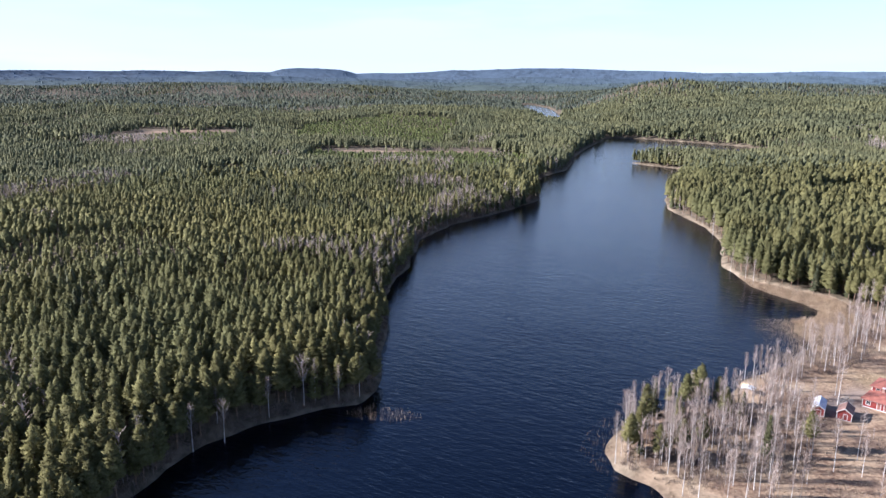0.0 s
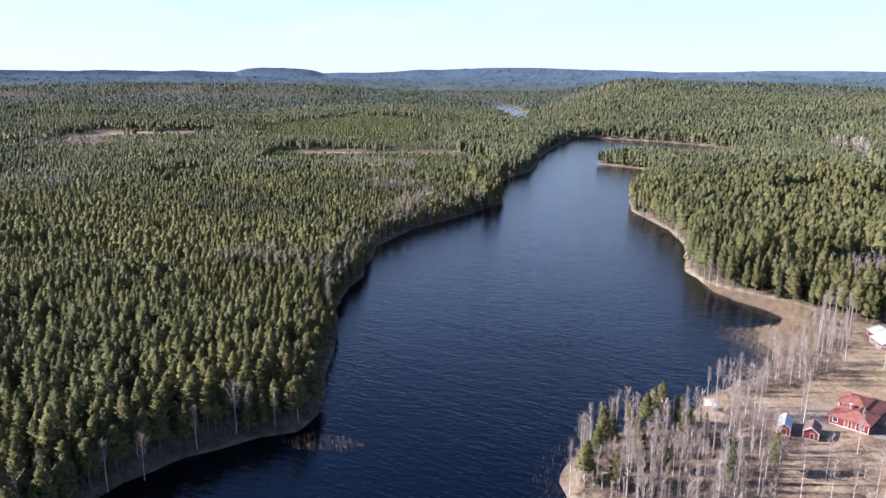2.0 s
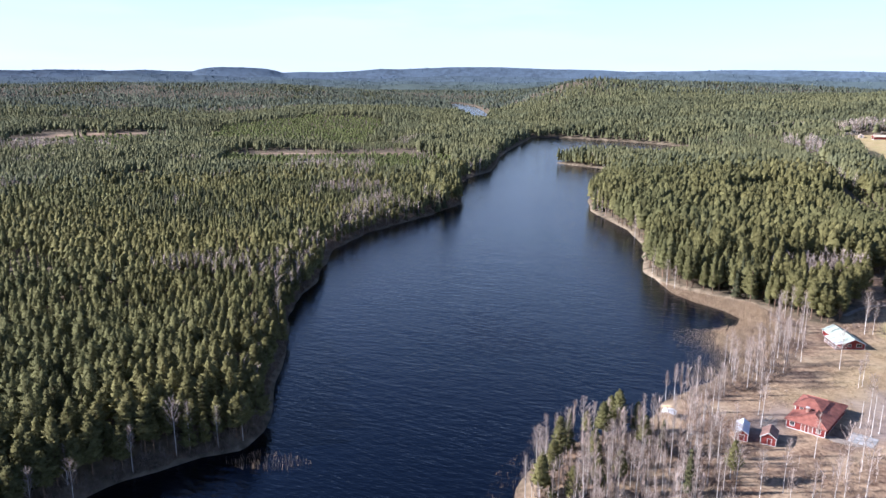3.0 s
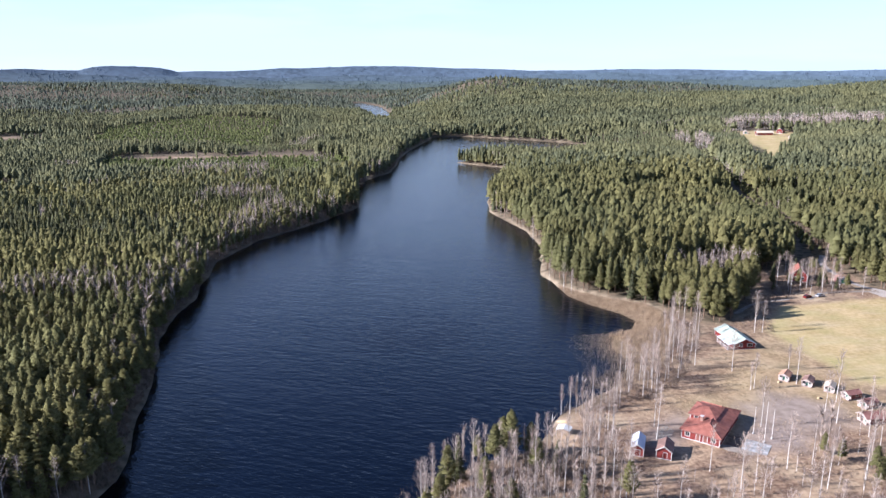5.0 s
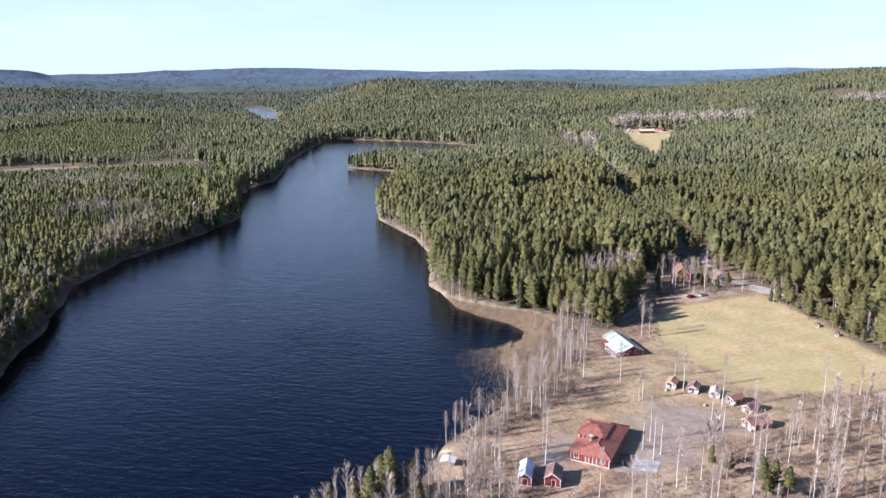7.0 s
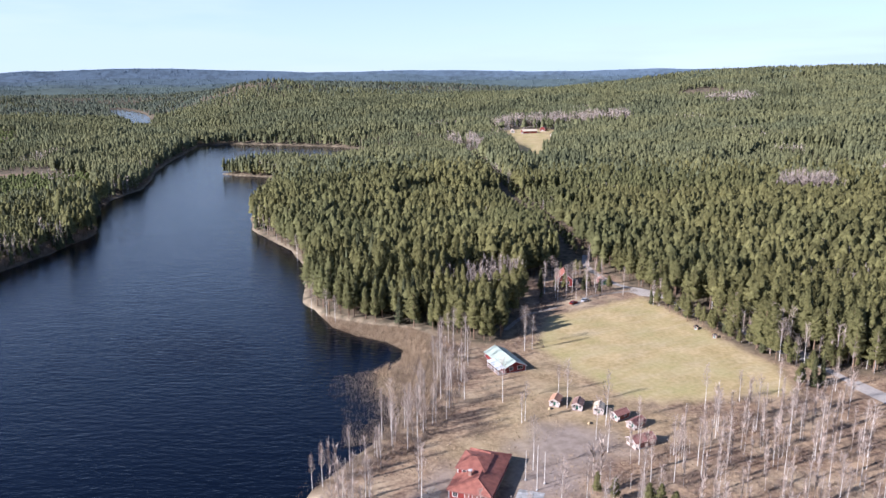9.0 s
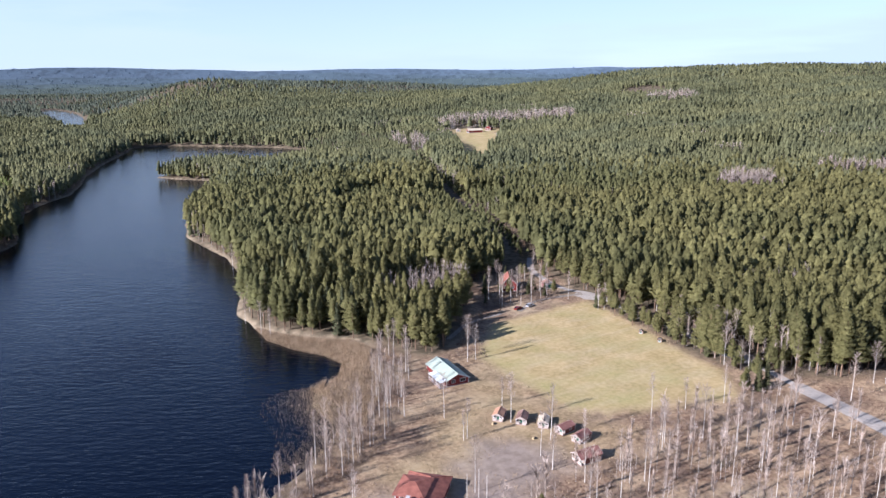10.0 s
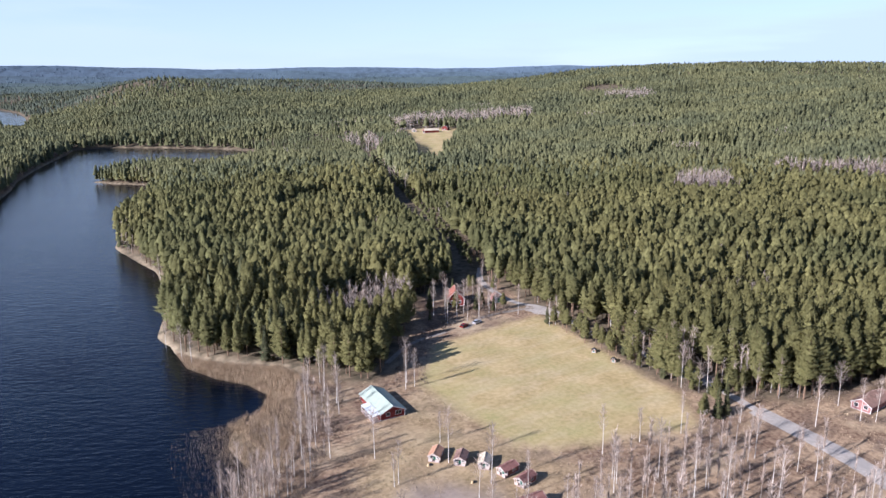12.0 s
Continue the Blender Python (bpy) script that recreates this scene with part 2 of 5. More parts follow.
# ridge woods with haze painted into the colour, bluer and paler in steps
HAZY_WOODS = [surface("far_woods_%s" % w, [tuple(0.7 * c for c in col), tuple(1.3 * c for c in col)], 0.03, 0.95, big=tuple(1.25 * c for c in col), big_scale=0.004, tone=0.12)
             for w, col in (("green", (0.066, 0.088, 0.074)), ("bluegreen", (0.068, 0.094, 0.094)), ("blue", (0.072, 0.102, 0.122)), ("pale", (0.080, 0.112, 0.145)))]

# ---------------------------------------------------------------- plan
def lattice(x, y, size, seed):
    """Smooth value noise, 0 to 1."""
    gx, gy = np.asarray(x) / size, np.asarray(y) / size
    ix, iy = np.floor(gx).astype(np.int64), np.floor(gy).astype(np.int64)
    fx, fy = gx - ix, gy - iy
    fx, fy = fx * fx * (3 - 2 * fx), fy * fy * (3 - 2 * fy)

    def h(a, b):
        v = np.sin(a * 127.1 + b * 311.7 + seed * 74.7) * 43758.5453
        return v - np.floor(v)
    return (h(ix, iy) * (1 - fx) + h(ix + 1, iy) * fx) * (1 - fy) + (h(ix, iy + 1) * (1 - fx) + h(ix + 1, iy + 1) * fx) * fy


def signed(px, py, poly):
    """Distance to a closed outline, negative inside."""
    px, py = np.asarray(px, float).ravel(), np.asarray(py, float).ravel()
    best, inside = np.full(px.shape, 1e12), np.zeros(px.shape, bool)
    for (x0, y0), (x1, y1) in zip(poly, poly[1:] + poly[:1]):
        dx, dy = x1 - x0, y1 - y0
        t = np.clip(((px - x0) * dx + (py - y0) * dy) / (dx * dx + dy * dy + 1e-9), 0, 1)
        best = np.minimum(best, (px - x0 - t * dx) ** 2 + (py - y0 - t * dy) ** 2)
        cross = (y0 > py) != (y1 > py)
        inside ^= cross & (px < x0 + (py - y0) * dx / (dy if dy else 1e-9))
    d = np.sqrt(best)
    return np.where(inside, -d, d)


def to_line(px, py, line):
    px, py = np.asarray(px, float).ravel(), np.asarray(py, float).ravel()
    best = np.full(px.shape, 1e12)
    for (x0, y0), (x1, y1) in zip(line, line[1:]):
        dx, dy = x1 - x0, y1 - y0
        t = np.clip(((px - x0) * dx + (py - y0) * dy) / (dx * dx + dy * dy + 1e-9), 0, 1)
        best = np.minimum(best, (px - x0 - t * dx) ** 2 + (py - y0 - t * dy) ** 2)
    return np.sqrt(best)


WEST_SHORE = [(-140, -420), (-110, -100), (-85, 60), (-78, 130), (-74, 154), (-71, 168), (-66, 178), (-53, 192), (-37, 202), (-25, 206),
              (-21, 216), (-23, 250), (-22, 278), (-26, 320), (-24, 345), (-19, 367), (-14, 436), (6, 482), (49, 536), (73, 574),
              (80, 590), (81, 627), (91, 697), (103, 730), (131, 775), (149, 838), (161, 897), (187, 981), (221, 1073), (252, 1150)]
EAST_SHORE = [(262, 1190), (313, 1190), (373, 1129), (429, 1061), (444, 1020), (440, 940), (404, 880), (352, 815), (327, 828), (290, 872), (252, 872),
              (219, 847), (231, 824), (250, 800), (260, 780), (246, 735), (206, 645), (180, 584), (171, 543), (174, 507), (175, 470), (170, 430),
              (158, 400), (149, 374), (149, 352), (152, 336), (157, 324), (163, 313), (166, 300), (163, 291), (155, 285.5), (144, 281), (140, 272), (140, 254),
              (134, 247), (124, 239.5), (116, 234), (108, 229), (101, 226), (97, 222.5), (94, 216), (90, 211), (84, 206), (72, 204), (60, 199), (50, 189), (43, 178), (44, 167), (52, 159), (56, 148),
              (75, 120), (95, 60), (110, -100), (120, -420)]
LAKE = WEST_SHORE + EAST_SHORE
FAR_LAKE = [(236, 1700), (264, 1690), (288, 1800), (316, 2100), (326, 2300), (305, 2560), (265, 2560), (246, 2300), (236, 1900)]
VALLEY = [(255, 1190), (250, 1500), (245, 1800), (290, 2300), (300, 2700)]
FIELD = [(203, 268), (209, 277), (217, 284), (232, 298), (248, 297), (266, 298), (282, 297), (279, 277), (270, 243), (265, 216), (259, 204), (252, 198),
         (239, 205), (226, 208), (212, 213), (203, 222), (202, 240)]
CAMP = [(56, 148), (42, 176), (55, 204), (82, 222), (112, 247), (141, 281), (163, 292), (178, 303), (184, 290), (192, 283), (200, 283),
        (212, 297), (228, 312), (242, 330), (252, 345), (275, 350), (296, 352), (297, 330), (288, 312), (284, 296), (279, 270), (272, 240),
        (267, 216), (274, 207), (281, 198), (290, 188), (302, 185), (318, 181), (324, 160), (300, 120), (220, 60), (120, 40), (95, 60)]
BANK = [(148.5, 369), (151, 349), (155, 339), (164, 325), (173, 317), (178, 305)]
REEDBED = BANK + [(176, 296), (163, 291), (166, 300), (163, 313), (157, 324), (152, 336), (149, 352)]
LAWN = [(128, 218), (160, 200), (206, 200), (206, 270), (194, 268), (176, 250), (158, 232), (140, 226)]
HAMLET = [(668, 1000), (640, 940), (612, 885), (575, 815), (520, 735), (534, 728), (590, 770), (640, 830), (690, 885), (735, 945), (715, 990)]
SPIT = [(222, 848), (231, 828), (250, 804), (262, 790), (300, 800), (305, 850), (290, 868), (252, 868)]
BREAK = [(289, 344), (303, 384), (324, 427), (350, 486), (406, 607), (482, 774), (531, 869)]
ROAD = [(255, 132), (264, 154), (268.5, 167), (271.5, 181), (274, 194), (277.5, 206), (279, 220), (281.5, 236), (285, 254), (284, 270),
        (288, 284), (291, 301), (286, 316), (289, 334), (296, 352), (309, 368)]
BOGS = [[(-580, 660), (-405, 668), (-395, 735), (-580, 725)], [(-240, 735), (-200, 735), (-195, 775), (-240, 770)],
        [(-500, 1120), (-330, 1180), (-330, 1240), (-510, 1210)], [(-780, 1200), (-640, 1210), (-640, 1290), (-790, 1280)],
        [(-150, 925), (60, 905), (70, 965), (-160, 985)], [(-620, 1560), (-480, 1520), (-470, 1610), (-640, 1640)], [(1150, 1040), (1230, 1020), (1250, 1110), (1160, 1120)]]
# plantations of low young pine
YOUNG = [[(-170, 800), (85, 740), (95, 880), (70, 910), (-160, 930)], [(-230, 1060), (0, 1040), (40, 1400), (10, 1560), (-130, 1620), (-260, 1420)],
         [(-520, 960), (-330, 1010), (-330, 1190), (-500, 1130)], [(-600, 570), (-400, 590), (-390, 665), (-600, 660)], [(-245, 690), (-195, 690), (-195, 740), (-245, 740)],
         [(195, 1580), (290, 1570), (290, 1690), (220, 1700)], [(470, 690), (525, 665), (590, 770), (640, 830), (580, 810), (520, 735)]]
BIRCHWOOD = [[(520, 398), (548, 376), (566, 396), (538, 418)], [(508, 830), (534, 822), (560, 895), (530, 915)],
             [(668, 1004), (720, 992), (765, 940), (850, 900), (900, 960), (800, 1040), (690, 1060)], [(215, 318), (248, 336), (240, 362), (200, 345)],
             [(622, 398), (640, 392), (668, 325), (690, 270), (672, 268), (648, 330)], [(-480, 955), (-400, 960), (-395, 985), (-480, 980)], [(1060, 900), (1120, 880), (1160, 950), (1090, 980)]]


def rise(x, y):
    """Height of the open land, without shores."""
    x, y = np.asarray(x, float), np.asarray(y, float)
    r = np.hypot(x - 150, y - 300)
    z = 1.0 + 26 * np.clip((r - 300) / 2600, 0, 1) ** 1.2
    for cx, cy, sx, sy, hh in ((2000, 500, 800, 900, 80), (1500, 1350, 600, 520, 54), (850, 2350, 420, 520, 40), (1500, 2300, 600, 400, 22),
                               (1060, 250, 330, 480, 24), (700, 1600, 420, 400, 14), (300, 600, 90, 190, 3), (-900, 3300, 700, 500, 30),
                               (-2200, 2600, 800, 700, 34), (560, 2000, 210, 260, 42)):
        z = z + hh * np.exp(-((x - cx) / sx) ** 2 - ((y - cy) / sy) ** 2)
    z = z + np.clip((r - 350) / 800, 0, 1) * (lattice(x, y, 420, 3) - 0.5) * 22 * np.clip(r / 1500, 0.2, 1)
    dip = np.exp(-(to_line(x, y, VALLEY).reshape(x.shape) / 190) ** 2)
    return np.maximum(z * (1 - dip) + 2.6 * dip, 0.8)


def height(x, y):
    """Height of the ground, lake beds included."""
    x, y = np.asarray(x, float), np.asarray(y, float)
    shape = x.shape
    xf, yf = x.ravel(), y.ravel()
    z = rise(xf, yf)
    d = signed(xf, yf, LAKE) + (lattice(xf, yf, 9, 5) - 0.5) * 2.2
    z = np.minimum(z, np.where(d < 0, np.maximum(d * 0.25, -3), 0.02 + d * 0.22))
    # steep bank along the western shore
    s = np.clip(d / 16, 0, 1)
    west = (xf < -10 + 0.6 * np.maximum(yf - 400, 0)) * np.clip((yf - 120) / 80, 0, 1) * np.clip((660 - yf) / 80, 0, 1)
    z = z + 4.6 * s * s * (3 - 2 * s) * west
    e = signed(xf, yf, FAR_LAKE)
    z = np.where(e < 60, np.minimum(z, 2 + np.clip(e * 0.3, -2, 99)), z)
    return z.reshape(shape)


def raw_mesh(name, verts, faces, materials, index=None, smooth=False):
    """A mesh from arrays of places and of triangles or quads."""
    me = bpy.data.meshes.new(name)
    verts, faces = np.asarray(verts, np.float32), np.asarray(faces, np.int32)
    k = faces.shape[1]
    me.vertices.add(len(verts))
    me.vertices.foreach_set("co", verts.ravel())
    me.loops.add(faces.size)
    me.loops.foreach_set("vertex_index", faces.ravel())
    me.polygons.add(len(faces))
    me.polygons.foreach_set("loop_start", np.arange(0, faces.size, k, dtype=np.int32))
    for m in materials:
        me.materials.append(m)
    if index is not None:
        me.polygons.foreach_set("material_index", np.asarray(index, np.int32))
    me.polygons.foreach_set("use_smooth", np.full(len(faces), smooth))
    me.update(calc_edges=True)
    return me


def part(name, data, material, parent, label=""):
    """Links a bmesh or a mesh as one object under a thing or a part."""
    if isinstance(data, bmesh.types.BMesh):
        me = bpy.data.meshes.new(name)
        data.to_mesh(me)
        data.free()
        me.materials.append(material)
        data = me
    ob = new(name, data)
    ob.parent = parent
    if label:
        tagged(ob, label)
    return ob


# ---------------------------------------------------------------- ground and water
def spread(lo, hi, fine_lo, fine_hi, step, growth):
    mid = list(np.arange(fine_lo, fine_hi + 0.1, step))
    for edge, sign in ((lo, -1), (hi, 1)):
        p, s = (mid[0] if sign < 0 else mid[-1]), step
        while (p > lo if sign < 0 else p < hi):
            s *= growth
            p += sign * s
            if sign < 0:
                mid.insert(0, max(p, lo))
            else:
                mid.append(min(p, hi))
    return np.array(mid)


gx, gy = spread(-4900, 4900, -100, 330, 3.2, 1.065), spread(-1500, 4950, 132, 860, 4.4, 1.06)
GX, GY = np.meshgrid(gx, gy)
GZ = height(GX, GY)
nx, ny = len(gx), len(gy)
i = np.arange(nx * ny).reshape(ny, nx)
quads = np.stack([i[:-1, :-1], i[:-1, 1:], i[1:, 1:], i[1:, :-1]], -1).reshape(-1, 4)
gv = np.stack([GX.ravel(), GY.ravel(), GZ.ravel()], -1)
ground_me = raw_mesh("ground", gv, quads, [M_GROUND], smooth=True)
fx, fy = gv[:, 0], gv[:, 1]
wob = (lattice(fx, fy, 7, 11) - 0.5) * 5
zone = np.zeros((len(gv), 4), np.float32)
zone[:, 0] = np.clip(0.5 - (np.minimum(signed(fx, fy, FIELD), signed(fx, fy, HAMLET)) + wob * 0.6) / 4, 0, 1)
camp_d = signed(fx, fy, CAMP)
open_d = np.minimum.reduce([camp_d, signed(fx, fy, HAMLET)] + [signed(fx, fy, b) + 22 for b in BOGS])
zone[:, 1] = np.clip(0.5 - (open_d + wob) / 6, 0, 1)
lake_d = signed(fx, fy, LAKE)
# worn lawn between the cabins and the lodge, dark boggy rim along the shallows
zone[:, 0] = np.maximum(zone[:, 0], 0.35 * np.clip(0.5 - (signed(fx, fy, LAWN) + wob * 2.2) / 14, 0, 1))
zone[:, 1] *= 1 - 0.75 * np.clip((9 - lake_d + wob) / 6, 0, 1) * (fx > 100) * (fx < 150) * (fy < 284)
zone[:, 1] *= 1 - 0.6 * np.clip((5 - lake_d + wob) / 4, 0, 1) * (fx > 30) * (fx < 101) * (fy < 232)
zone[:, 2] = np.clip(1 - np.abs(lake_d - 0.5) / 1.8, 0, 1) * 0.55 * (fx > 100) * (fy > 318)
zone[:, 2] = np.maximum(zone[:, 2], np.clip(1.5 - to_line(fx, fy, BANK) / 1.4, 0, 1) * 0.75)
zone[:, 2] = np.maximum(zone[:, 2], np.clip(1 - np.hypot(fx - 46, fy - 168) / 7, 0, 1) * 0.6)
zone[:, 2] = np.maximum(zone[:, 2], np.clip(1.3 - np.hypot(fx - 99, fy - 219) / 4, 0, 1) * 0.7)
# bare trodden soil between the lodge and the cabins
soil_d = np.minimum(signed(fx, fy, [(142, 190), (150, 206), (156, 216), (168, 224), (178, 218), (184, 208), (182, 196), (168, 196), (156, 188)]), signed(fx, fy, [(120, 196), (126, 204), (136, 216), (132, 218), (120, 208), (114, 196)]))
zone[:, 3] = 0.85 * np.clip(0.5 - (soil_d + wob * 1.6) / 8, 0, 1)
at = ground_me.attributes.new("zone", "FLOAT_COLOR", "POINT")
at.data.foreach_set("color", zone.ravel())
ground = tagged(new("ground", ground_me), "rolling ground of dry grass, mowed field and forest floor", "ground", kind="structure")

for nm, box, z in (("water", (-260, -700, 480, 1260), 0.0), ("water", (190, 1780, 380, 2660), 2.0)):
    x0, y0, x1, y1 = box
    me = raw_mesh(nm, [(x0, y0, z), (x1, y0, z), (x1, y1, z), (x0, y1, z)], [(0, 1, 2, 3)], [M_WATER])
    tagged(new(nm, me), "dark blue lake water with small wind ripples", "lake", kind="structure")

# ---------------------------------------------------------------- trees
rng = np.random.default_rng(7)


def clumps(r, count, sides, h0, radius, shape, size=1.0):
    """A crown of upswept needle clumps on the outside of a rounded cone."""
    vs, ts = [], []
    for k in range(count):
        u = (k + r.uniform(0, 0.8)) / count
        u = u ** 1.15
        a = k * 2.39996 + r.uniform(-0.5, 0.5)
        rad = radius * shape(u) * r.uniform(0.35, 0.95)
        z = h0 + (1 - h0) * (u * 0.9)
        rho = radius * (0.56 - 0.24 * u) * size * r.uniform(0.7, 1.35)
        c = np.array([rad * math.cos(a), rad * math.sin(a), z])
        d = np.array([math.cos(a) * (1.1 - 0.7 * u), math.sin(a) * (1.1 - 0.7 * u), 0.25 + 0.45 * u])
        d /= np.linalg.norm(d)
        e = np.cross(d, (0.3, 0.2, 1.0))
        e /= np.linalg.norm(e)
        f = np.cross(d, e)
        b = len(vs)
        for j in range(sides):
            q = 2 * math.pi * j / sides
            vs.append(c + (e * math.cos(q) + f * math.sin(q) * 0.7) * rho * r.uniform(0.65, 1.3) - d * rho * r.uniform(0.1, 0.7))
        vs.append(c + d * rho * r.uniform(0.6, 1.25))
        ts += [(b + j, b + (j + 1) % sides, b + sides) for j in range(sides)]
    return np.array(vs), np.array(ts)


def whorls(r, h0, rad, shape, tiers, sides, jag=0.22):
    """Jagged whorls of boughs above one another, narrowing to a leader."""
    vs, ts = [], []
    for k in range(tiers):
        u = k / tiers
        z = h0 + (1 - h0) * u
        rise_ = (1 - h0) / tiers * (1.9 if k < tiers - 1 else 1.0)
        lean, b, full = r.uniform(-0.018, 0.018, 2), len(vs), r.uniform(0.8, 1.15)
        for j in range(sides):
            a, q = (j + 0.5 * (k % 2) + r.uniform(-0.3, 0.3)) * 6.283 / sides, full * rad * shape(u) * (1.0 + jag * (1 if (j + k) % 2 else -1)) * r.uniform(0.8, 1.2)
            vs.append((q * math.cos(a) + lean[0], q * math.sin(a) + lean[1], z + r.uniform(-0.035, 0.035)))
        vs.append((lean[0] * 0.5, lean[1] * 0.5, min(1.0, z + rise_)))
        ts += [(b + j, b + (j + 1) % sides, b + sides) for j in range(sides)]
    return np.array(vs), np.array(ts)


def outward(v, t, r, up=0.38, soft=0.45, jitter=0.12):
    """Normals of a crown: partly those of its sprays, partly pointing out and up."""
    rad = np.hypot(v[:, 0], v[:, 1]).max() + 1e-6
    n = np.stack([v[:, 0] / rad, v[:, 1] / rad, up * (0.35 + 0.9 * v[:, 2])], -1) + r.normal(0, jitter, v.shape)
    n /= np.linalg.norm(n, axis=1)[:, None]
    w = v[t]
    face = np.cross(w[:, 1] - w[:, 0], w[:, 2] - w[:, 0])
    own = np.zeros_like(v)
    for k in range(3):
        np.add.at(own, t[:, k], face)
    own /= np.linalg.norm(own, axis=1)[:, None] + 1e-9
    n = n * soft + own * (1 - soft)
    return n / (np.linalg.norm(n, axis=1)[:, None] + 1e-9)


def stem(h, r0, r1, sides, lean=0.0, bend=3):
    vs, ts = [], []
    for k in range(bend + 1):
        u = k / bend
        rr = r0 + (r1 - r0) * u
        for j in range(sides):
            a = 2 * math.pi * j / sides
            vs.append((rr * math.cos(a) + lean * u * u, rr * math.sin(a) + lean * 0.3 * math.sin(3 * u), h * u))
    for k in range(bend):
        for j in range(sides):
            p, q = k * sides + j, k * sides + (j + 1) % sides
            ts += [(p, q, q + sides), (p, q + sides, p + sides)]
    return np.array(vs), np.array(ts)


def join(*pieces):
    vs, ts, ms, n = [], [], [], 0
    for (v, t), m in pieces:
        vs.append(v)
        ts.append(np.asarray(t) + n)
        ms.append(np.full(len(t), m))
        n += len(v)
    return np.concatenate(vs), np.concatenate(ts), np.concatenate(ms)


def pine_shape(u):
    return (1 - u ** 2.0) ** 0.8 * (0.78 + 0.22 * min(1, u * 4)) + 0.05


def spruce_shape(u):
    return (1 - u) ** 0.9 + 0.04


def tree_set(kind, lod, count, seed):
    """Unit trees, one high, as (places, triangles, material numbers, normals)."""
    r, res = np.random.default_rng(seed), []
    for _ in range(count):
        shape, rad, h0 = (pine_shape, r.uniform(0.105, 0.140), r.uniform(0.24, 0.4)) if kind == "pine" else (spruce_shape, r.uniform(0.10, 0.13), 0.08)
        if lod == 0:
            pieces = [(whorls(r, h0, rad * 0.72, shape, 6, 7, 0.42), 0), (clumps(r, 46, 3, h0, rad * 1.15, shape, 0.88), 0), (stem(0.8, 0.012, 0.005, 4, bend=1), 1)]
        elif lod == 1:
            pieces = [(whorls(r, h0, rad, shape, 5, 6, 0.32), 0), (clumps(r, 6, 3, h0, rad * 1.2, shape, 1.0), 0), (whorls(r, 0.0, rad * 0.12, spruce_shape, 1, 3), 1)]
        else:
            pieces = [(whorls(r, (0.2, 0.2, 0.25)[lod - 2], rad * (1.08, 1.12, 1.15)[lod - 2], shape, (4, 3, 1)[lod - 2], (5, 4, 4)[lod - 2]), 0)]
        v, t, m = join(*pieces)
        res.append((v, t, m, outward(v, t, r, soft=0.5 if lod < 2 else 0.7, jitter=0.32 if lod < 2 else 0.2)))
    return res


def plant(name, templates, x, y, z, size, wide, seed, materials, label):
    """All trees of one belt in one mesh, each with a tone of its own."""
    r = np.random.default_rng(seed)
    pick = r.integers(0, len(templates), len(x))
    allv, allt, allm, alln, tones, n = [], [], [], [], [], 0
    for k, (v, t, m, normals) in enumerate(templates):
        q = np.where(pick == k)[0]
        if not len(q):
            continue
        a = r.uniform(0, 6.283, len(q))
        ca, sa = np.cos(a)[:, None], np.sin(a)[:, None]
        s, w = size[q][:, None], (size[q] * wide[q])[:, None]
        tilt = r.normal(0, 0.02, (len(q), 2))
        vx = (v[None, :, 0] * ca - v[None, :, 1] * sa) * w + v[None, :, 2] * s * tilt[:, :1]
        vy = (v[None, :, 0] * sa + v[None, :, 1] * ca) * w + v[None, :, 2] * s * tilt[:, 1:]
        vz = v[None, :, 2] * s
        P = np.stack([vx + x[q][:, None], vy + y[q][:, None], vz + z[q][:, None]], -1)
        allv.append(P.reshape(-1, 3))
        if normals is not None:
            N = np.stack([normals[None, :, 0] * ca - normals[None, :, 1] * sa, normals[None, :, 0] * sa + normals[None, :, 1] * ca, normals[None, :, 2] + 0 * ca], -1)
            alln.append(N.reshape(-1, 3))
        allt.append((t[None] + (np.arange(len(q)) * len(v))[:, None, None]).reshape(-1, 3) + n)
        allm.append(np.tile(m, len(q)))
        tones.append(np.repeat(r.random(len(q)), len(v)))
        n += len(q) * len(v)
    me = raw_mesh(name, np.concatenate(allv), np.concatenate(allt), materials, np.concatenate(allm), smooth=bool(alln))
    tone = me.attributes.new("tone", "FLOAT", "POINT")
    tone.data.foreach_set("value", np.concatenate(tones).astype(np.float32))
    if alln:
        me.normals_split_custom_set_from_vertices(np.concatenate(alln))
    return tagged(new(name, me), label, "forest", kind="stuff")


def grid_points(step_x, x0, x1, y0, y1, r):
    nx_, ny_ = int((x1 - x0) / step_x), int((y1 - y0) / step_x)
    ax, ay = np.meshgrid(np.arange(nx_), np.arange(ny_))
    px = x0 + (ax + 0.5 * (ay % 2) + r.uniform(-0.36, 0.36, ax.shape)) * step_x
    py = y0 + (ay + r.uniform(-0.36, 0.36, ax.shape)) * step_x
    return px.ravel(), py.ravel()


MID = [(0, 0), (25, 42), (55, 72), (80, 89)]


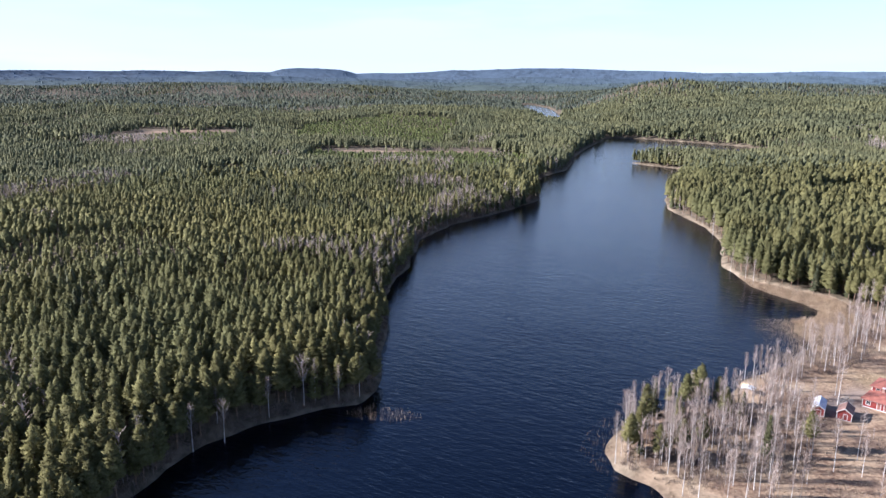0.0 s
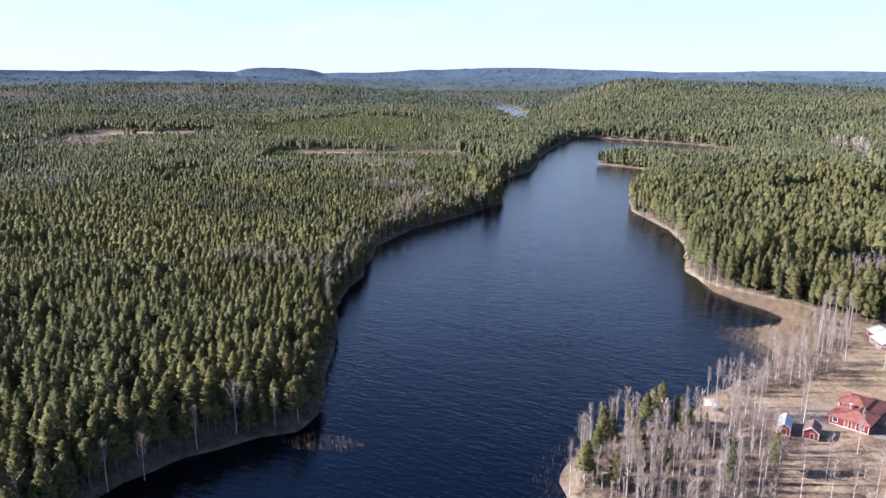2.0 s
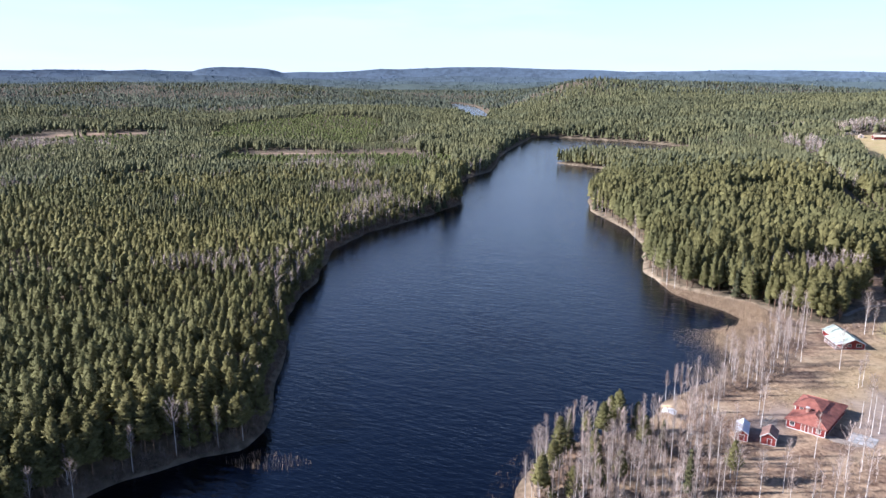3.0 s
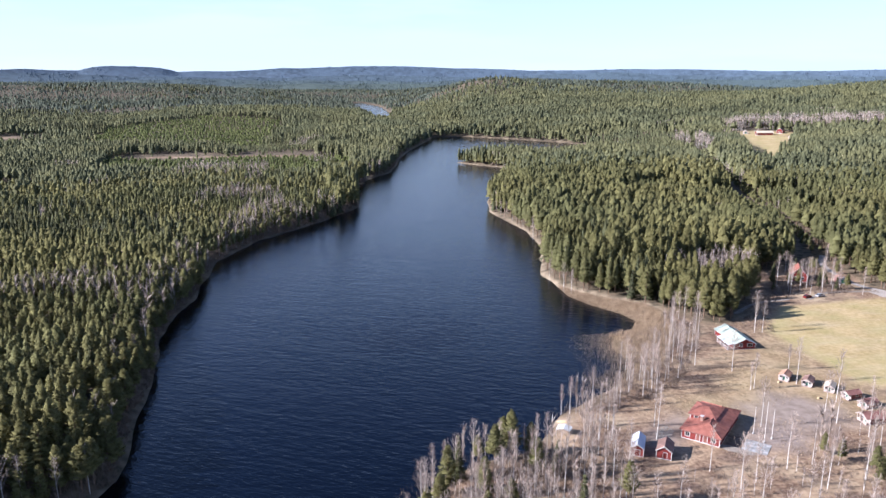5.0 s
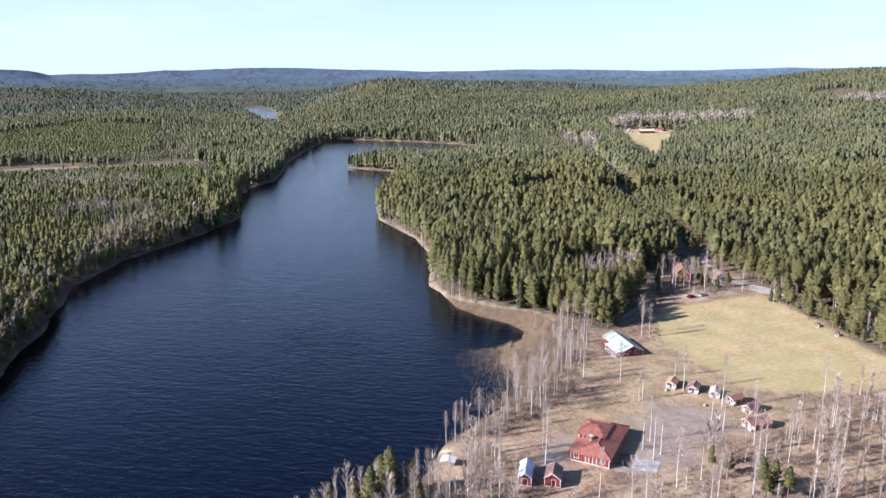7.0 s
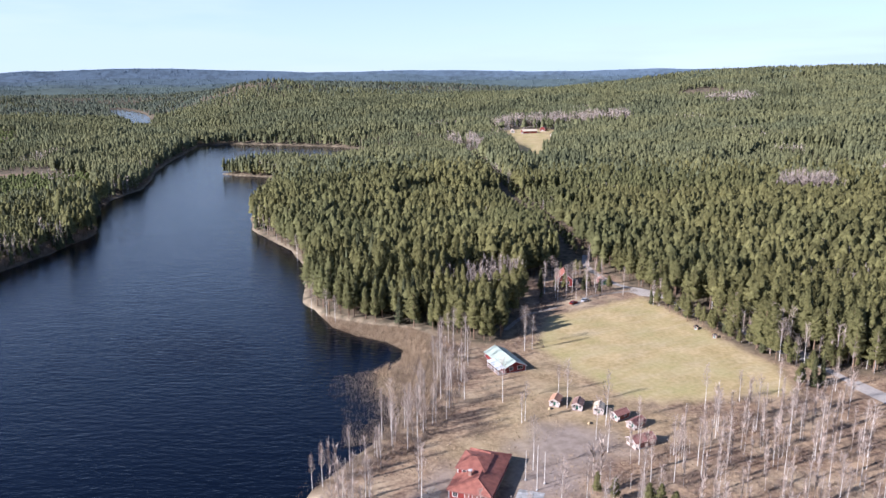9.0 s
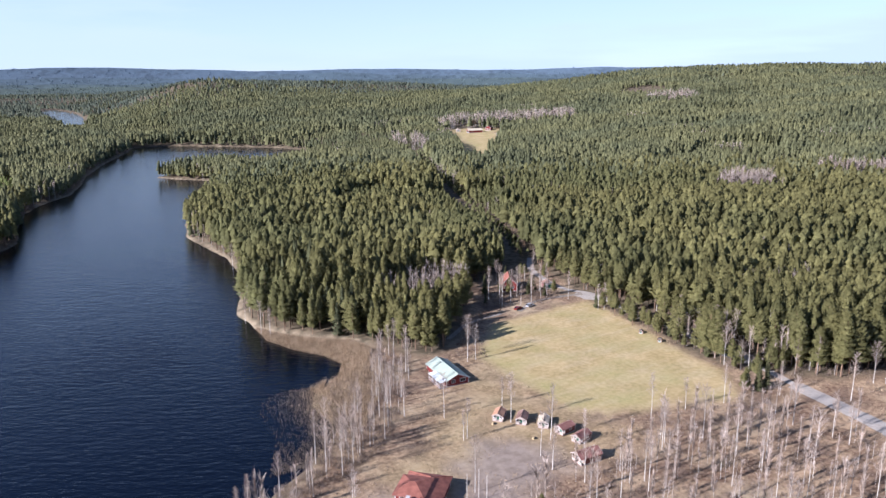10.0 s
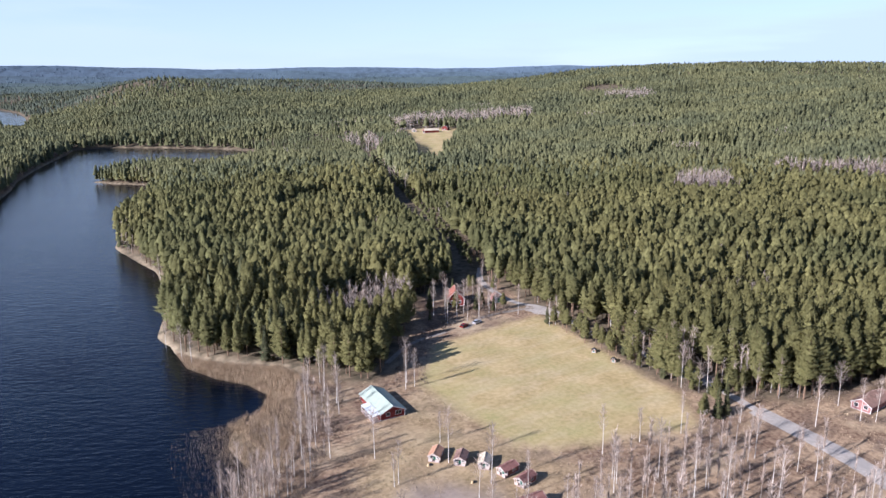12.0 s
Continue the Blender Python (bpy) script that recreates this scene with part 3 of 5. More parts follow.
def woods(x, y):
    """Where forest grows, and how far from the flight line."""
    d = to_line(x, y, MID)
    b = np.degrees(np.arctan2(x - 30, y - 40))
    ok = (b > np.where(d < 330, -60, np.where(d < 650, -41.5, -37.5))) & (b < np.where(d < 330, 75, 71))
    for poly, gap in [(LAKE, np.where(x < 100, np.where(y < 330, 0.5 + 3 * lattice(x, y, 17, 63) ** 2, 0.5), 1.6)), (FAR_LAKE, 2), (CAMP, 1.5), (HAMLET, 2), (REEDBED, 1.0)]:
        ok &= signed(x, y, poly) > gap
    rim = (lattice(x, y, 38, 67) - 0.5) * 46 + (lattice(x, y, 11, 68) - 0.5) * 22
    for poly in BOGS:
        ok &= (signed(x, y, poly) + rim > 2) | (lattice(x, y, 6, 69) > 0.86)
    for poly in BIRCHWOOD:
        ok &= (signed(x, y, poly) > 0) | (lattice(x, y, 9, 70) > 0.62) & (y > 800)
    ok &= (to_line(x, y, BREAK) > 6.2) & (to_line(x, y, ROAD) > np.where(y < 262, 5.2, 3.6))
    return ok, d


LODS = {}
for k in ("pine", "spruce"):
    for lod in range(5):
        LODS[k, lod] = tree_set(k, lod, 7, 11 + lod + (40 if k == "spruce" else 0))

# far ridges, with the crowns of their woods standing out
def ridge(radius, profile, depth, material, seed):
    def surface_at(th, f):
        b = np.degrees(th)
        rr = radius - depth * (1 - f) ** 1.2
        return 40 + rr * np.sin(th), 50 + rr * np.cos(th), profile(b) * (0.25 + 0.75 * f ** 1.5)
    th = np.radians(np.linspace(-62, 96, 900))
    v = np.concatenate([np.stack(surface_at(th, f + 0 * th), -1) for f in (0.0, 0.3, 0.6, 0.85, 1.0)])
    n = len(th)
    j = np.arange(n * 5).reshape(5, n)
    q = np.stack([j[:-1, :-1], j[:-1, 1:], j[1:, 1:], j[1:, :-1]], -1).reshape(-1, 4)
    ob = tagged(new("backdrop", raw_mesh("backdrop", v, q, [material], smooth=True)), "wooded ridges far off at the horizon", "hills", kind="structure")
    r = np.random.default_rng(seed)
    th, f = np.radians(r.uniform(-38, 72, 7000)), r.uniform(0.3, 1, 7000)
    x, y, z = surface_at(th, f)
    keep = lattice(x, y, 120, seed) * 0.6 + lattice(x, y, 45, seed + 1) * 0.4 > 0.38
    x, y, z = x[keep], y[keep], z[keep]
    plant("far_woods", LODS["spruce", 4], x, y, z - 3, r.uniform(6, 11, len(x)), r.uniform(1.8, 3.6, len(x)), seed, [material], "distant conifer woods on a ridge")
    return ob


def profile_far(b):
    z = 108 + 16 * lattice(b, b * 0, 7, 21) + 8 * lattice(b, b * 0, 1.9, 22)
    z = z + 26 * np.clip(1 - np.abs((b + 10.5) / 3.2) ** 4, 0, 1) + 16 * np.exp(-((b - 2) / 4.0) ** 2) + 20 * np.exp(-((b - 8.5) / 5.0) ** 2)
    return z + 12 * np.exp(-((b - 45) / 5.0) ** 2)


def rolling(base, swing, seed):
    return lambda b: base + swing * lattice(b, b * 0, 8, seed) + 0.4 * swing * lattice(b, b * 0, 2.1, seed + 1)


# the farther the ridge, the more haze its colour holds
for radius, profile, depth, woods_mat, seed in ((4780, profile_far, 300, HAZY_WOODS[3], 401), (4450, rolling(72, 34, 31), 300, HAZY_WOODS[2], 402),
                                                (4050, rolling(50, 26, 35), 300, HAZY_WOODS[1], 403), (3600, rolling(36, 18, 39), 400, HAZY_WOODS[0], 404)):
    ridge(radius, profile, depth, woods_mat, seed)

TREE_HEIGHT = lambda x, y: 12.6 - 2.2 * (np.asarray(x) < 60) * (np.asarray(y) < 640) * (np.asarray(y) > 290) + 6.2 * (np.asarray(x) > 60) * np.clip(1 - (np.hypot(x - 250, y - 400)) / 1500, 0, 1) + 3 * (lattice(x, y, 90, 41) - 0.5)
near_spots = []
for lod, step, lo, hi in ((0, 4.3, 0, 320), (1, 4.3, 320, 620), (2, 4.9, 620, 1020), (3, 7.2, 1020, 1800), (4, 14.2, 1800, 3450)):
    r = np.random.default_rng(100 + lod)
    x0, x1, y0, y1 = {0: (-270, 420, 20, 440), 1: (-640, 860, 0, 850), 2: (-900, 1200, 60, 1200), 3: (-1250, 1900, 100, 1920), 4: (-2400, 3500, 300, 3550)}[lod]
    x, y = grid_points(step, x0, x1, y0, y1, r)
    away = to_line(x, y, MID) * r.uniform(0.9, 1.1, len(x))
    first = (away >= lo) & (away < hi)
    x, y = x[first], y[first]
    ok, d = woods(x, y)
    dens = lattice(x, y, 38, 51) * 0.6 + lattice(x, y, 13, 52) * 0.4
    ok &= ((dens > 0.2) | (r.random(len(x)) < 0.55)) & ((x > 284) | (x < 262) | (y > 312) | (y < 200) | (r.random(len(x)) < 0.6))
    ok |= (signed(x, y, SPIT) < -1)
    x, y, d = x[ok], y[ok], d[ok]
    z = height(x, y) - 0.15
    low = lattice(x, y, 75, 61) * 0.7 + lattice(x, y, 24, 62) * 0.3
    # stands of differing age: plantations, regrowth on the east side of the firebreak, middle-aged patches
    planted = np.minimum.reduce([signed(x, y, p) for p in YOUNG]) + (lattice(x, y, 30, 66) - 0.5) * 30 < 0
    east_of = x > np.interp(y, [p[1] for p in BREAK], [p[0] for p in BREAK])
    regrowth = (to_line(x, y, BREAK) < 13.5) & east_of & (y > 370)
    young = (lattice(x, y, 170, 64) * 0.8 + lattice(x, y, 40, 65) * 0.2 > 0.68) & (d > 330)
    size = np.where(young, 0.66, 1.0) * TREE_HEIGHT(x, y) * r.uniform(0.8, 1.14, len(x)) * (0.76 + 0.36 * np.clip(low * 1.6, 0, 1))
    size = np.where(planted | regrowth, r.uniform(3.4, 6.2, len(x)), size)
    wide = r.uniform(0.85, 1.25, len(x)) * (1.0, 1.0, 1.08, 1.45, 1.9)[lod]
    wide = wide * np.where((x < 60) & (d < 900), 1.15, 1.0) * (1.12 if lod == 0 else 1.0) * np.where(planted | regrowth, 1.9, 1.0)
    spr = (lattice(x, y, 130, 71) * 0.5 + lattice(x, y, 45, 72) * 0.22 + r.random(len(x)) * 0.28) > (np.where(x < 225, 0.82, 0.7) if lod < 1 else 0.66)
    spr &= ~planted
    if lod == 0:
        # the trees that stand nearest the water and the camp are things of their own
        edge = np.minimum(np.abs(signed(x, y, LAKE)), np.abs(signed(x, y, CAMP)))
        edge = np.where((x < 0) & (y > 330), 99, edge) + np.where((x > 0) & (y > 345), 99, 0) + np.where(x > 330, 99, 0) + np.where(y < 140, 99, 0)
        rank = np.argsort(edge)
        own = np.zeros(len(x), bool)
        own[rank[:270]] = True
        near_spots = list(zip(x[own], y[own], z[own], size[own], wide[own], spr[own]))
        x, y, z, size, wide, spr, planted = (a[~own] for a in (x, y, z, size, wide, spr, planted))
    # from the third belt outward the pine colour includes painted haze
    pine_mat, spruce_mat = ((M_NEEDLE, M_SPRUCE), (M_NEEDLE_MID, M_SPRUCE_FAR), (M_NEEDLE_HAZE, M_SPRUCE_FAR), (M_NEEDLE_HAZE, M_SPRUCE_FAR), (M_NEEDLE_HAZE_FAR, M_SPRUCE_FAR))[lod]
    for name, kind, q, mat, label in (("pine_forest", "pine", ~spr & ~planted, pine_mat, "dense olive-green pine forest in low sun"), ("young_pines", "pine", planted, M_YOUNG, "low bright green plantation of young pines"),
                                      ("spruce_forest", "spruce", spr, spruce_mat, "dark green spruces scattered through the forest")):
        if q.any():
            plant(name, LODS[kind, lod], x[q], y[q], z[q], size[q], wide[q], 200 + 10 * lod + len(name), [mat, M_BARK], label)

# low pines on the spit
r = np.random.default_rng(140)
x, y = grid_points(3.9, 215, 310, 785, 875, r)
ok = (signed(x, y, SPIT) < 1) & (signed(x, y, LAKE) > 0.8)
x, y = x[ok], y[ok]
plant("pine_forest", LODS["pine", 1], x, y, height(x, y) - 0.1, r.uniform(8, 12.5, len(x)), r.uniform(0.9, 1.4, len(x)), 240, [M_NEEDLE_MID, M_BARK], "low pines crowded on a narrow spit")

# ---------------------------------------------------------------- single trees
def ground_z(x, y):
    return float(height(np.array([x]), np.array([y]))[0])


def hold(name, label, category, group=""):
    ob = new(name)
    ob.empty_display_size = 0.3
    return tagged(ob, label, category, group)


def place(x, y, yaw=0.0, z=None, scale=1.0):
    return pose(x, y, ground_z(x, y) if z is None else z, 0, 0, yaw) @ Matrix.Diagonal((scale, scale, scale, 1))


def lathe_limb(vs, ts, a, b, r0, r1, sides=3):
    """A tapered limb between two places, added to the lists."""
    a, b = np.asarray(a, float), np.asarray(b, float)
    d = (b - a) / (np.linalg.norm(b - a) + 1e-9)
    e = np.cross(d, (0.31, 0.77, 0.2))
    e /= np.linalg.norm(e)
    f = np.cross(d, e)
    n = len(vs)
    for c, rr in ((a, r0), (b, r1)):
        for j in range(sides):
            q = 2 * math.pi * j / sides
            vs.append(c + (e * math.cos(q) + f * math.sin(q)) * rr)
    for j in range(sides):
        k = (j + 1) % sides
        ts += [(n + j, n + k, n + sides + k), (n + j, n + sides + k, n + sides + j)]


def birch_parts(seed, h=14.0, spread=1.0):
    """Trunk, limbs and twigs of a leafless birch."""
    r = np.random.default_rng(seed)
    lean = r.uniform(-0.5, 0.5)
    trunk = stem(h * 0.95, 0.125, 0.02, 5, lean, 4)
    lv, lt, tv, tt = [], [], [], []
    for k in range(22):
        u = 0.42 + 0.53 * (k + r.random()) / 22
        a = k * 2.4 + r.uniform(-0.4, 0.4)
        ln = h * 0.36 * (1.16 - u) * r.uniform(0.7, 1.25) * spread
        p = np.array([lean * u * u, 0, h * u])
        q = p + np.array([math.cos(a) * ln * 0.5, math.sin(a) * ln * 0.5, ln * 0.9])
        lathe_limb(lv, lt, p, q, 0.03, 0.009)
        for _ in range(32):
            f = r.uniform(0.15, 1.0)
            s = p + (q - p) * f
            d = np.array([math.cos(a) * 0.4, math.sin(a) * 0.4, 0.8]) + r.normal(0, 0.36, 3)
            e = s + d / np.linalg.norm(d) * r.uniform(0.5, 1.5)
            w = np.cross(d, r.normal(0, 1, 3))
            w = w / np.linalg.norm(w) * r.uniform(0.010, 0.019)
            n = len(tv)
            tv += [s - w, s + w, e]
            tt.append((n, n + 1, n + 2))
    return trunk, (np.array(lv), np.array(lt)), (np.array(tv), np.array(tt))


def birch(seed, label, h=14.0, spread=1.0):
    t, l, w = birch_parts(seed, h, spread)
    ob = hold("birch_tree", label, "tree", "leafless birches round the camp")
    part("trunk", raw_mesh("trunk", *t, [M_BIRCH], smooth=True), None, ob, "pale peeling birch trunk")
    tagged(part("branchwork", raw_mesh("branchwork", *l, [M_TWIG]), None, ob), kind="stuff")
    tagged(part("crown", raw_mesh("crown", *w, [M_TWIG]), None, ob, "fine reddish-grey bare twigs"), kind="stuff")
    return ob


BIRCH_LABELS = ["tall leafless birch with white trunk on dry grass", "slender leafless birch with thin upper twigs", "leafless birch with a broad twiggy crown",
                "young leafless birch with pale stem", "leaning leafless birch with white bark"]
BIRCH_KINDS = [(birch(900 + k, BIRCH_LABELS[k], (15.5, 15, 15, 11.5, 14.5)[k], (0.7, 0.5, 1.25, 0.6, 0.8)[k])) for k in range(5)]
birch_spots = [(202, 271), (198.5, 271), (201.5, 275), (187, 236.5), (182.5, 226.5), (185, 212), (189, 203), (168, 240), (165, 225.6), (166.5, 226), (173, 269), (263, 192.5),
               (269.8, 217.6), (283, 230.6), (277.6, 178), (272.6, 210), (284.3, 249), (223, 340), (254, 309), (277, 285), (279.4, 284), (276.4, 303), (177, 207),
               (231, 203), (177, 286), (168, 279.5), (148, 257), (135, 252), (100.8, 225), (123, 210), (120, 203), (124.9, 185), (152.5, 203), (175, 200), (189, 190), (218, 205), (244, 199),
               (-60, 181), (-64, 188), (-67, 176), (-75, 163), (-39, 204), (-42, 202), (-51, 195), (-26, 209), (-32, 206), (-27, 248), (-32, 272), (-29, 286), (-28, 302), (171, 449), (148, 360), (149, 344),
               (151, 339), (246, 312), (259, 318), (278, 320), (266, 316)]
KEEP_OFF = [(139, 205, 13), (112, 199, 6), (118, 195, 5), (186, 266, 12), (182, 230, 3.5), (186, 225, 3.5), (190, 220, 3.5), (192, 214, 3.8), (192, 208, 3.8), (187, 199, 5), (303, 174, 9), (265, 331, 7),
            (144, 193, 6), (96, 211, 6.5), (99, 219, 6), (91, 203, 5), (251, 305, 6), (270, 255, 2), (269, 245, 2)]
r = np.random.default_rng(77)


def grove(poly, count, gap, tries=4000):
    xs, ys = [p[0] for p in poly], [p[1] for p in poly]
    got = 0
    for _ in range(tries):
        if got >= count:
            break
        x, y = r.uniform(min(xs), max(xs)), r.uniform(min(ys), max(ys))
        if signed([x], [y], poly)[0] > 0 or signed([x], [y], LAKE)[0] < 1.2 or to_line([x], [y], ROAD)[0] < 4 or signed([x], [y], FIELD)[0] < 1:
            continue
        if any((x - a) ** 2 + (y - b) ** 2 < gap * gap for a, b in birch_spots) or any((x - a) ** 2 + (y - b) ** 2 < c * c for a, b, c in KEEP_OFF):
            continue
        birch_spots.append((x, y))
        got += 1


grove([(46, 160), (44, 178), (58, 198), (84, 205), (95, 214), (104, 226), (112, 214), (104, 186), (92, 160), (75, 140)], 80, 2.5)
grove([(100, 224), (116, 233), (134, 245), (146, 252), (158, 268), (170, 280), (178, 296), (184, 285), (172, 264), (156, 244), (138, 232), (116, 220)], 26, 4.0)
grove([(95, 160), (112, 186), (135, 182), (170, 192), (212, 196), (250, 190), (262, 160), (240, 130), (160, 120), (100, 130)], 88, 3.6)
grove([(240, 309), (250, 330), (270, 345), (288, 338), (286, 312), (262, 308)], 14, 4)
grove([(282, 210), (288, 260), (296, 300), (300, 260), (296, 215)], 8, 6)
birch_spots = birch_spots[:291] + [(291.5, 172), (294.5, 169), (299.5, 167.5), (296, 180.5)]
later = []
for n, (x, y) in enumerate(birch_spots):
    k = n % 5
    m = place(x, y, r.uniform(0, 360), scale=r.uniform(0.78, 1.12) * (0.42 if n > 290 else 1))
    if n < 5:
        later.append((BIRCH_KINDS[k], m))
    else:
        copy_thing(BIRCH_KINDS[k], m)


def evergreen(kind, seed, label):
    rr = np.random.default_rng(seed)
    ob = hold("pine_tree" if kind == "pine" else "spruce_tree", label, "tree", "evergreens along the shore and the camp")
    if kind == "pine":
        crown, bark = clumps(rr, 120, 4, rr.uniform(0.2, 0.36), rr.uniform(0.12, 0.145), pine_shape, 0.8), M_NEEDLE
    else:
        crown, bark = clumps(rr, 130, 4, 0.06, 0.115, spruce_shape, 0.78), M_SPRUCE
    part("trunk", raw_mesh("trunk", *stem(0.9, 0.0125, 0.004, 6, 0.01, 3), [M_BARK], smooth=True), None, ob, "scaly brown trunk")
    me = raw_mesh("crown", *crown, [bark], smooth=True)
    me.attributes.new("tone", "FLOAT", "POINT").data.foreach_set("value", np.full(len(crown[0]), rr.uniform(0.35, 0.75), np.float32))
    me.normals_split_custom_set_from_vertices(outward(*crown, rr, soft=0.75, jitter=0.25))
    part("crown", me, None, ob)
    return ob


GREEN = [evergreen("pine", 500 + k, l) for k, l in enumerate(("upright pine with dense olive-green crown", "pine with an open uneven crown", "bushy pine with bright tips in the sun"))]
GREEN += [evergreen("spruce", 520 + k, l) for k, l in enumerate(("dark conical spruce at the forest edge", "narrow spruce with drooping boughs"))]
extra = [(164.5, 171, 10, False), (162, 170.5, 8, False), (49, 172, 13, False), (54, 181, 12, False), (58, 190, 14, False), (56, 170, 11, False), (62, 196, 13, True), (66, 186, 12, False), (72, 198, 13, False), (70, 178, 10, False), (76, 204, 13, False), (83, 202, 11, False), (69, 203, 9, False), (50, 176, 12, False), (52, 173, 8, True), (78, 203, 15, False), (81, 191, 12, False), (85, 172, 13, True), (87, 193, 10, True),
         (63, 173, 11, False), (163.5, 173.5, 9, False), (166, 168, 9, False), (161, 182, 7, False), (159, 186, 7, False), (260, 198, 11, True), (256, 200, 9, False), (263.5, 197.5, 10, True), (98, 176, 12, False),
         (258, 322, 10, False), (271, 322, 9, False), (250, 330, 11, True), (276, 312, 8, False), (243, 320, 6, True)]
for k in range(16):
    extra.append((r.uniform(246, 290), r.uniform(312, 348), r.uniform(4, 9), k % 4 == 0))
for k in range(46):
    f = r.random()
    extra.append((270 + 50 * f + r.uniform(-2, 2), 213 - 29 * f ** 0.6 + r.uniform(0, 7), r.uniform(3, 10), k % 4 == 0))
for x, y, s, sp in ((254.5, 199.5, 8, False), (259, 202, 6, False), (266, 203, 10, False)):
    extra.append((x, y, s, sp))
for k in range(22):
    f = k / 21
    extra.append((277.5 - 6.5 * f + r.uniform(-1.6, 2.4), 286 - 70 * f + r.uniform(-1, 1), r.uniform(6, 12), k % 6 == 0))
used = set()
for x, y, z, s, w, sp in near_spots + [(x, y, ground_z(x, y), s, 1.35, sp) for x, y, s, sp in extra]:
    k = int(r.integers(3, 5)) if sp else int(r.integers(0, 3))
    m = pose(float(x), float(y), float(z), 0, 0, r.uniform(0, 360)) @ Matrix.Diagonal((s * w, s * w, s, 1))
    if k in used:
        copy_thing(GREEN[k], m)
    else:
        used.add(k)
        later.append((GREEN[k], m))
for ob, m in later:
    ob.matrix_basis = m

# bare birch stands within the forest
def bare_unit(seed, twigs):
    q = np.random.default_rng(seed)
    tv, tt = [], []
    for _ in range(twigs):
        a, u = q.uniform(0, 6.283), q.uniform(0.3, 0.85)
        s = np.array([0, 0, u])
        e = s + np.array([math.cos(a) * q.uniform(0.05, 0.17), math.sin(a) * q.uniform(0.05, 0.17), q.uniform(0.08, 0.2)])
        w = np.array([-math.sin(a), math.cos(a), q.uniform(-0.3, 0.3)]) * q.uniform(0.006, 0.014)
        b = len(tv)
        tv += [s - w, s + w, e + w * 0.5]
        tt.append((b, b + 1, b + 2))
    return (*join((stem(0.95, 0.0055, 0.0015, 3, bend=1), 1), ((np.array(tv), np.array(tt)), 0)), None)


BARE, BARE_FAR = [bare_unit(700 + k, 28) for k in range(5)], [bare_unit(720 + k, 13) for k in range(5)]
bx, by = grid_points(4.6, -520, 920, 140, 1100, r)
in_stand = np.zeros(len(bx), bool)
for p in BIRCHWOOD:
    in_stand |= signed(bx, by, p) < 0
ld = signed(bx, by, LAKE)
patch = lattice(bx, by, 60, 81) * 0.65 + lattice(bx, by, 18, 82) * 0.35
keep = in_stand | ((ld > 1.0) & (ld < 14) & (by < 900) & (patch > np.where(bx < 100, 0.55, 0.47))) | ((ld > 1) & (patch > np.where(bx > 300, 0.69, 0.72))) & (signed(bx, by, CAMP) > 0) & (signed(bx, by, FIELD) > 0)
keep &= (ld > 0.8) & ~in_stand & (signed(bx, by, HAMLET) > 0) & (signed(bx, by, CAMP) > 2) & (to_line(bx, by, BREAK) > 5)
bx, by = bx[keep], by[keep]
for p, step in (([(269, 214), (282, 197), (302, 185), (322, 180), (324, 188), (304, 196), (290, 210), (286, 240), (290, 290), (298, 310), (290, 312), (283, 290), (274, 245), (271, 222)], 4.2),):
    ax, ay = grid_points(step, 266, 326, 178, 314, r)
    ok = (signed(ax, ay, p) < 0) & (to_line(ax, ay, ROAD) > 3.2) & (lattice(ax, ay, 11, 83) > 0.58)
    bx, by = np.concatenate([bx, ax[ok]]), np.concatenate([by, ay[ok]])
for p in BIRCHWOOD:
    ax, ay = grid_points(3.2, min(q[0] for q in p), max(q[0] for q in p), min(q[1] for q in p), max(q[1] for q in p), r)
    ok = (signed(ax, ay, p) < 1.5 * r.normal(0, 1, len(ax))) & (to_line(ax, ay, BREAK) > 3) & ((lattice(ax, ay, 13, 84) > 0.42) | (ay < 700))
    bx, by = np.concatenate([bx, ax[ok]]), np.concatenate([by, ay[ok]])
taller = np.zeros(len(bx), bool)
for p in BIRCHWOOD[:3] + BIRCHWOOD[4:]:
    taller |= signed(bx, by, p) < 4
tall_b, far_b = r.uniform(10, 16, len(bx)) * np.where(taller, np.where(by < 500, 1.7, 1.4), 1.0), to_line(bx, by, MID) > 700
for q, units, wide_b, seed in ((~far_b, BARE, 1.0, 811), (far_b, BARE_FAR, 1.25, 813)):
    plant("birch_stand", units, bx[q], by[q], height(bx[q], by[q]), tall_b[q], r.uniform(0.8, 1.4, q.sum()) * wide_b, seed, [M_TWIG, M_STEM], "grey leafless birches in stands along the shore and forest")

# slender young birches, close together
qx, qy = [], []
for poly, step in (([(150, 178), (166, 196), (184, 192), (214, 201), (244, 194), (264, 172), (262, 150), (236, 130), (200, 140), (160, 160)], 7.0),
                   ([(100, 222), (120, 234), (140, 246), (152, 258), (164, 276), (172, 282), (160, 252), (140, 234), (112, 216)], 4.6),
                   ([(46, 164), (46, 178), (60, 198), (84, 206), (100, 222), (110, 214), (104, 186), (92, 158), (75, 140)], 6.6)):
    ax, ay = grid_points(step, min(p[0] for p in poly), max(p[0] for p in poly), min(p[1] for p in poly), max(p[1] for p in poly), r)
    ok = (signed(ax, ay, poly) < 0) & (signed(ax, ay, LAKE) > 1) & (to_line(ax, ay, ROAD) > 4.5) & (lattice(ax, ay, 19, 96) > 0.3)
    for a, b, c in KEEP_OFF:
        ok &= (ax - a) ** 2 + (ay - b) ** 2 > (c + 0.5) ** 2
    qx.append(ax[ok]), qy.append(ay[ok])
qx, qy = np.concatenate(qx), np.concatenate(qy)
SLENDER = [bare_unit(740 + k, 70) for k in range(6)]
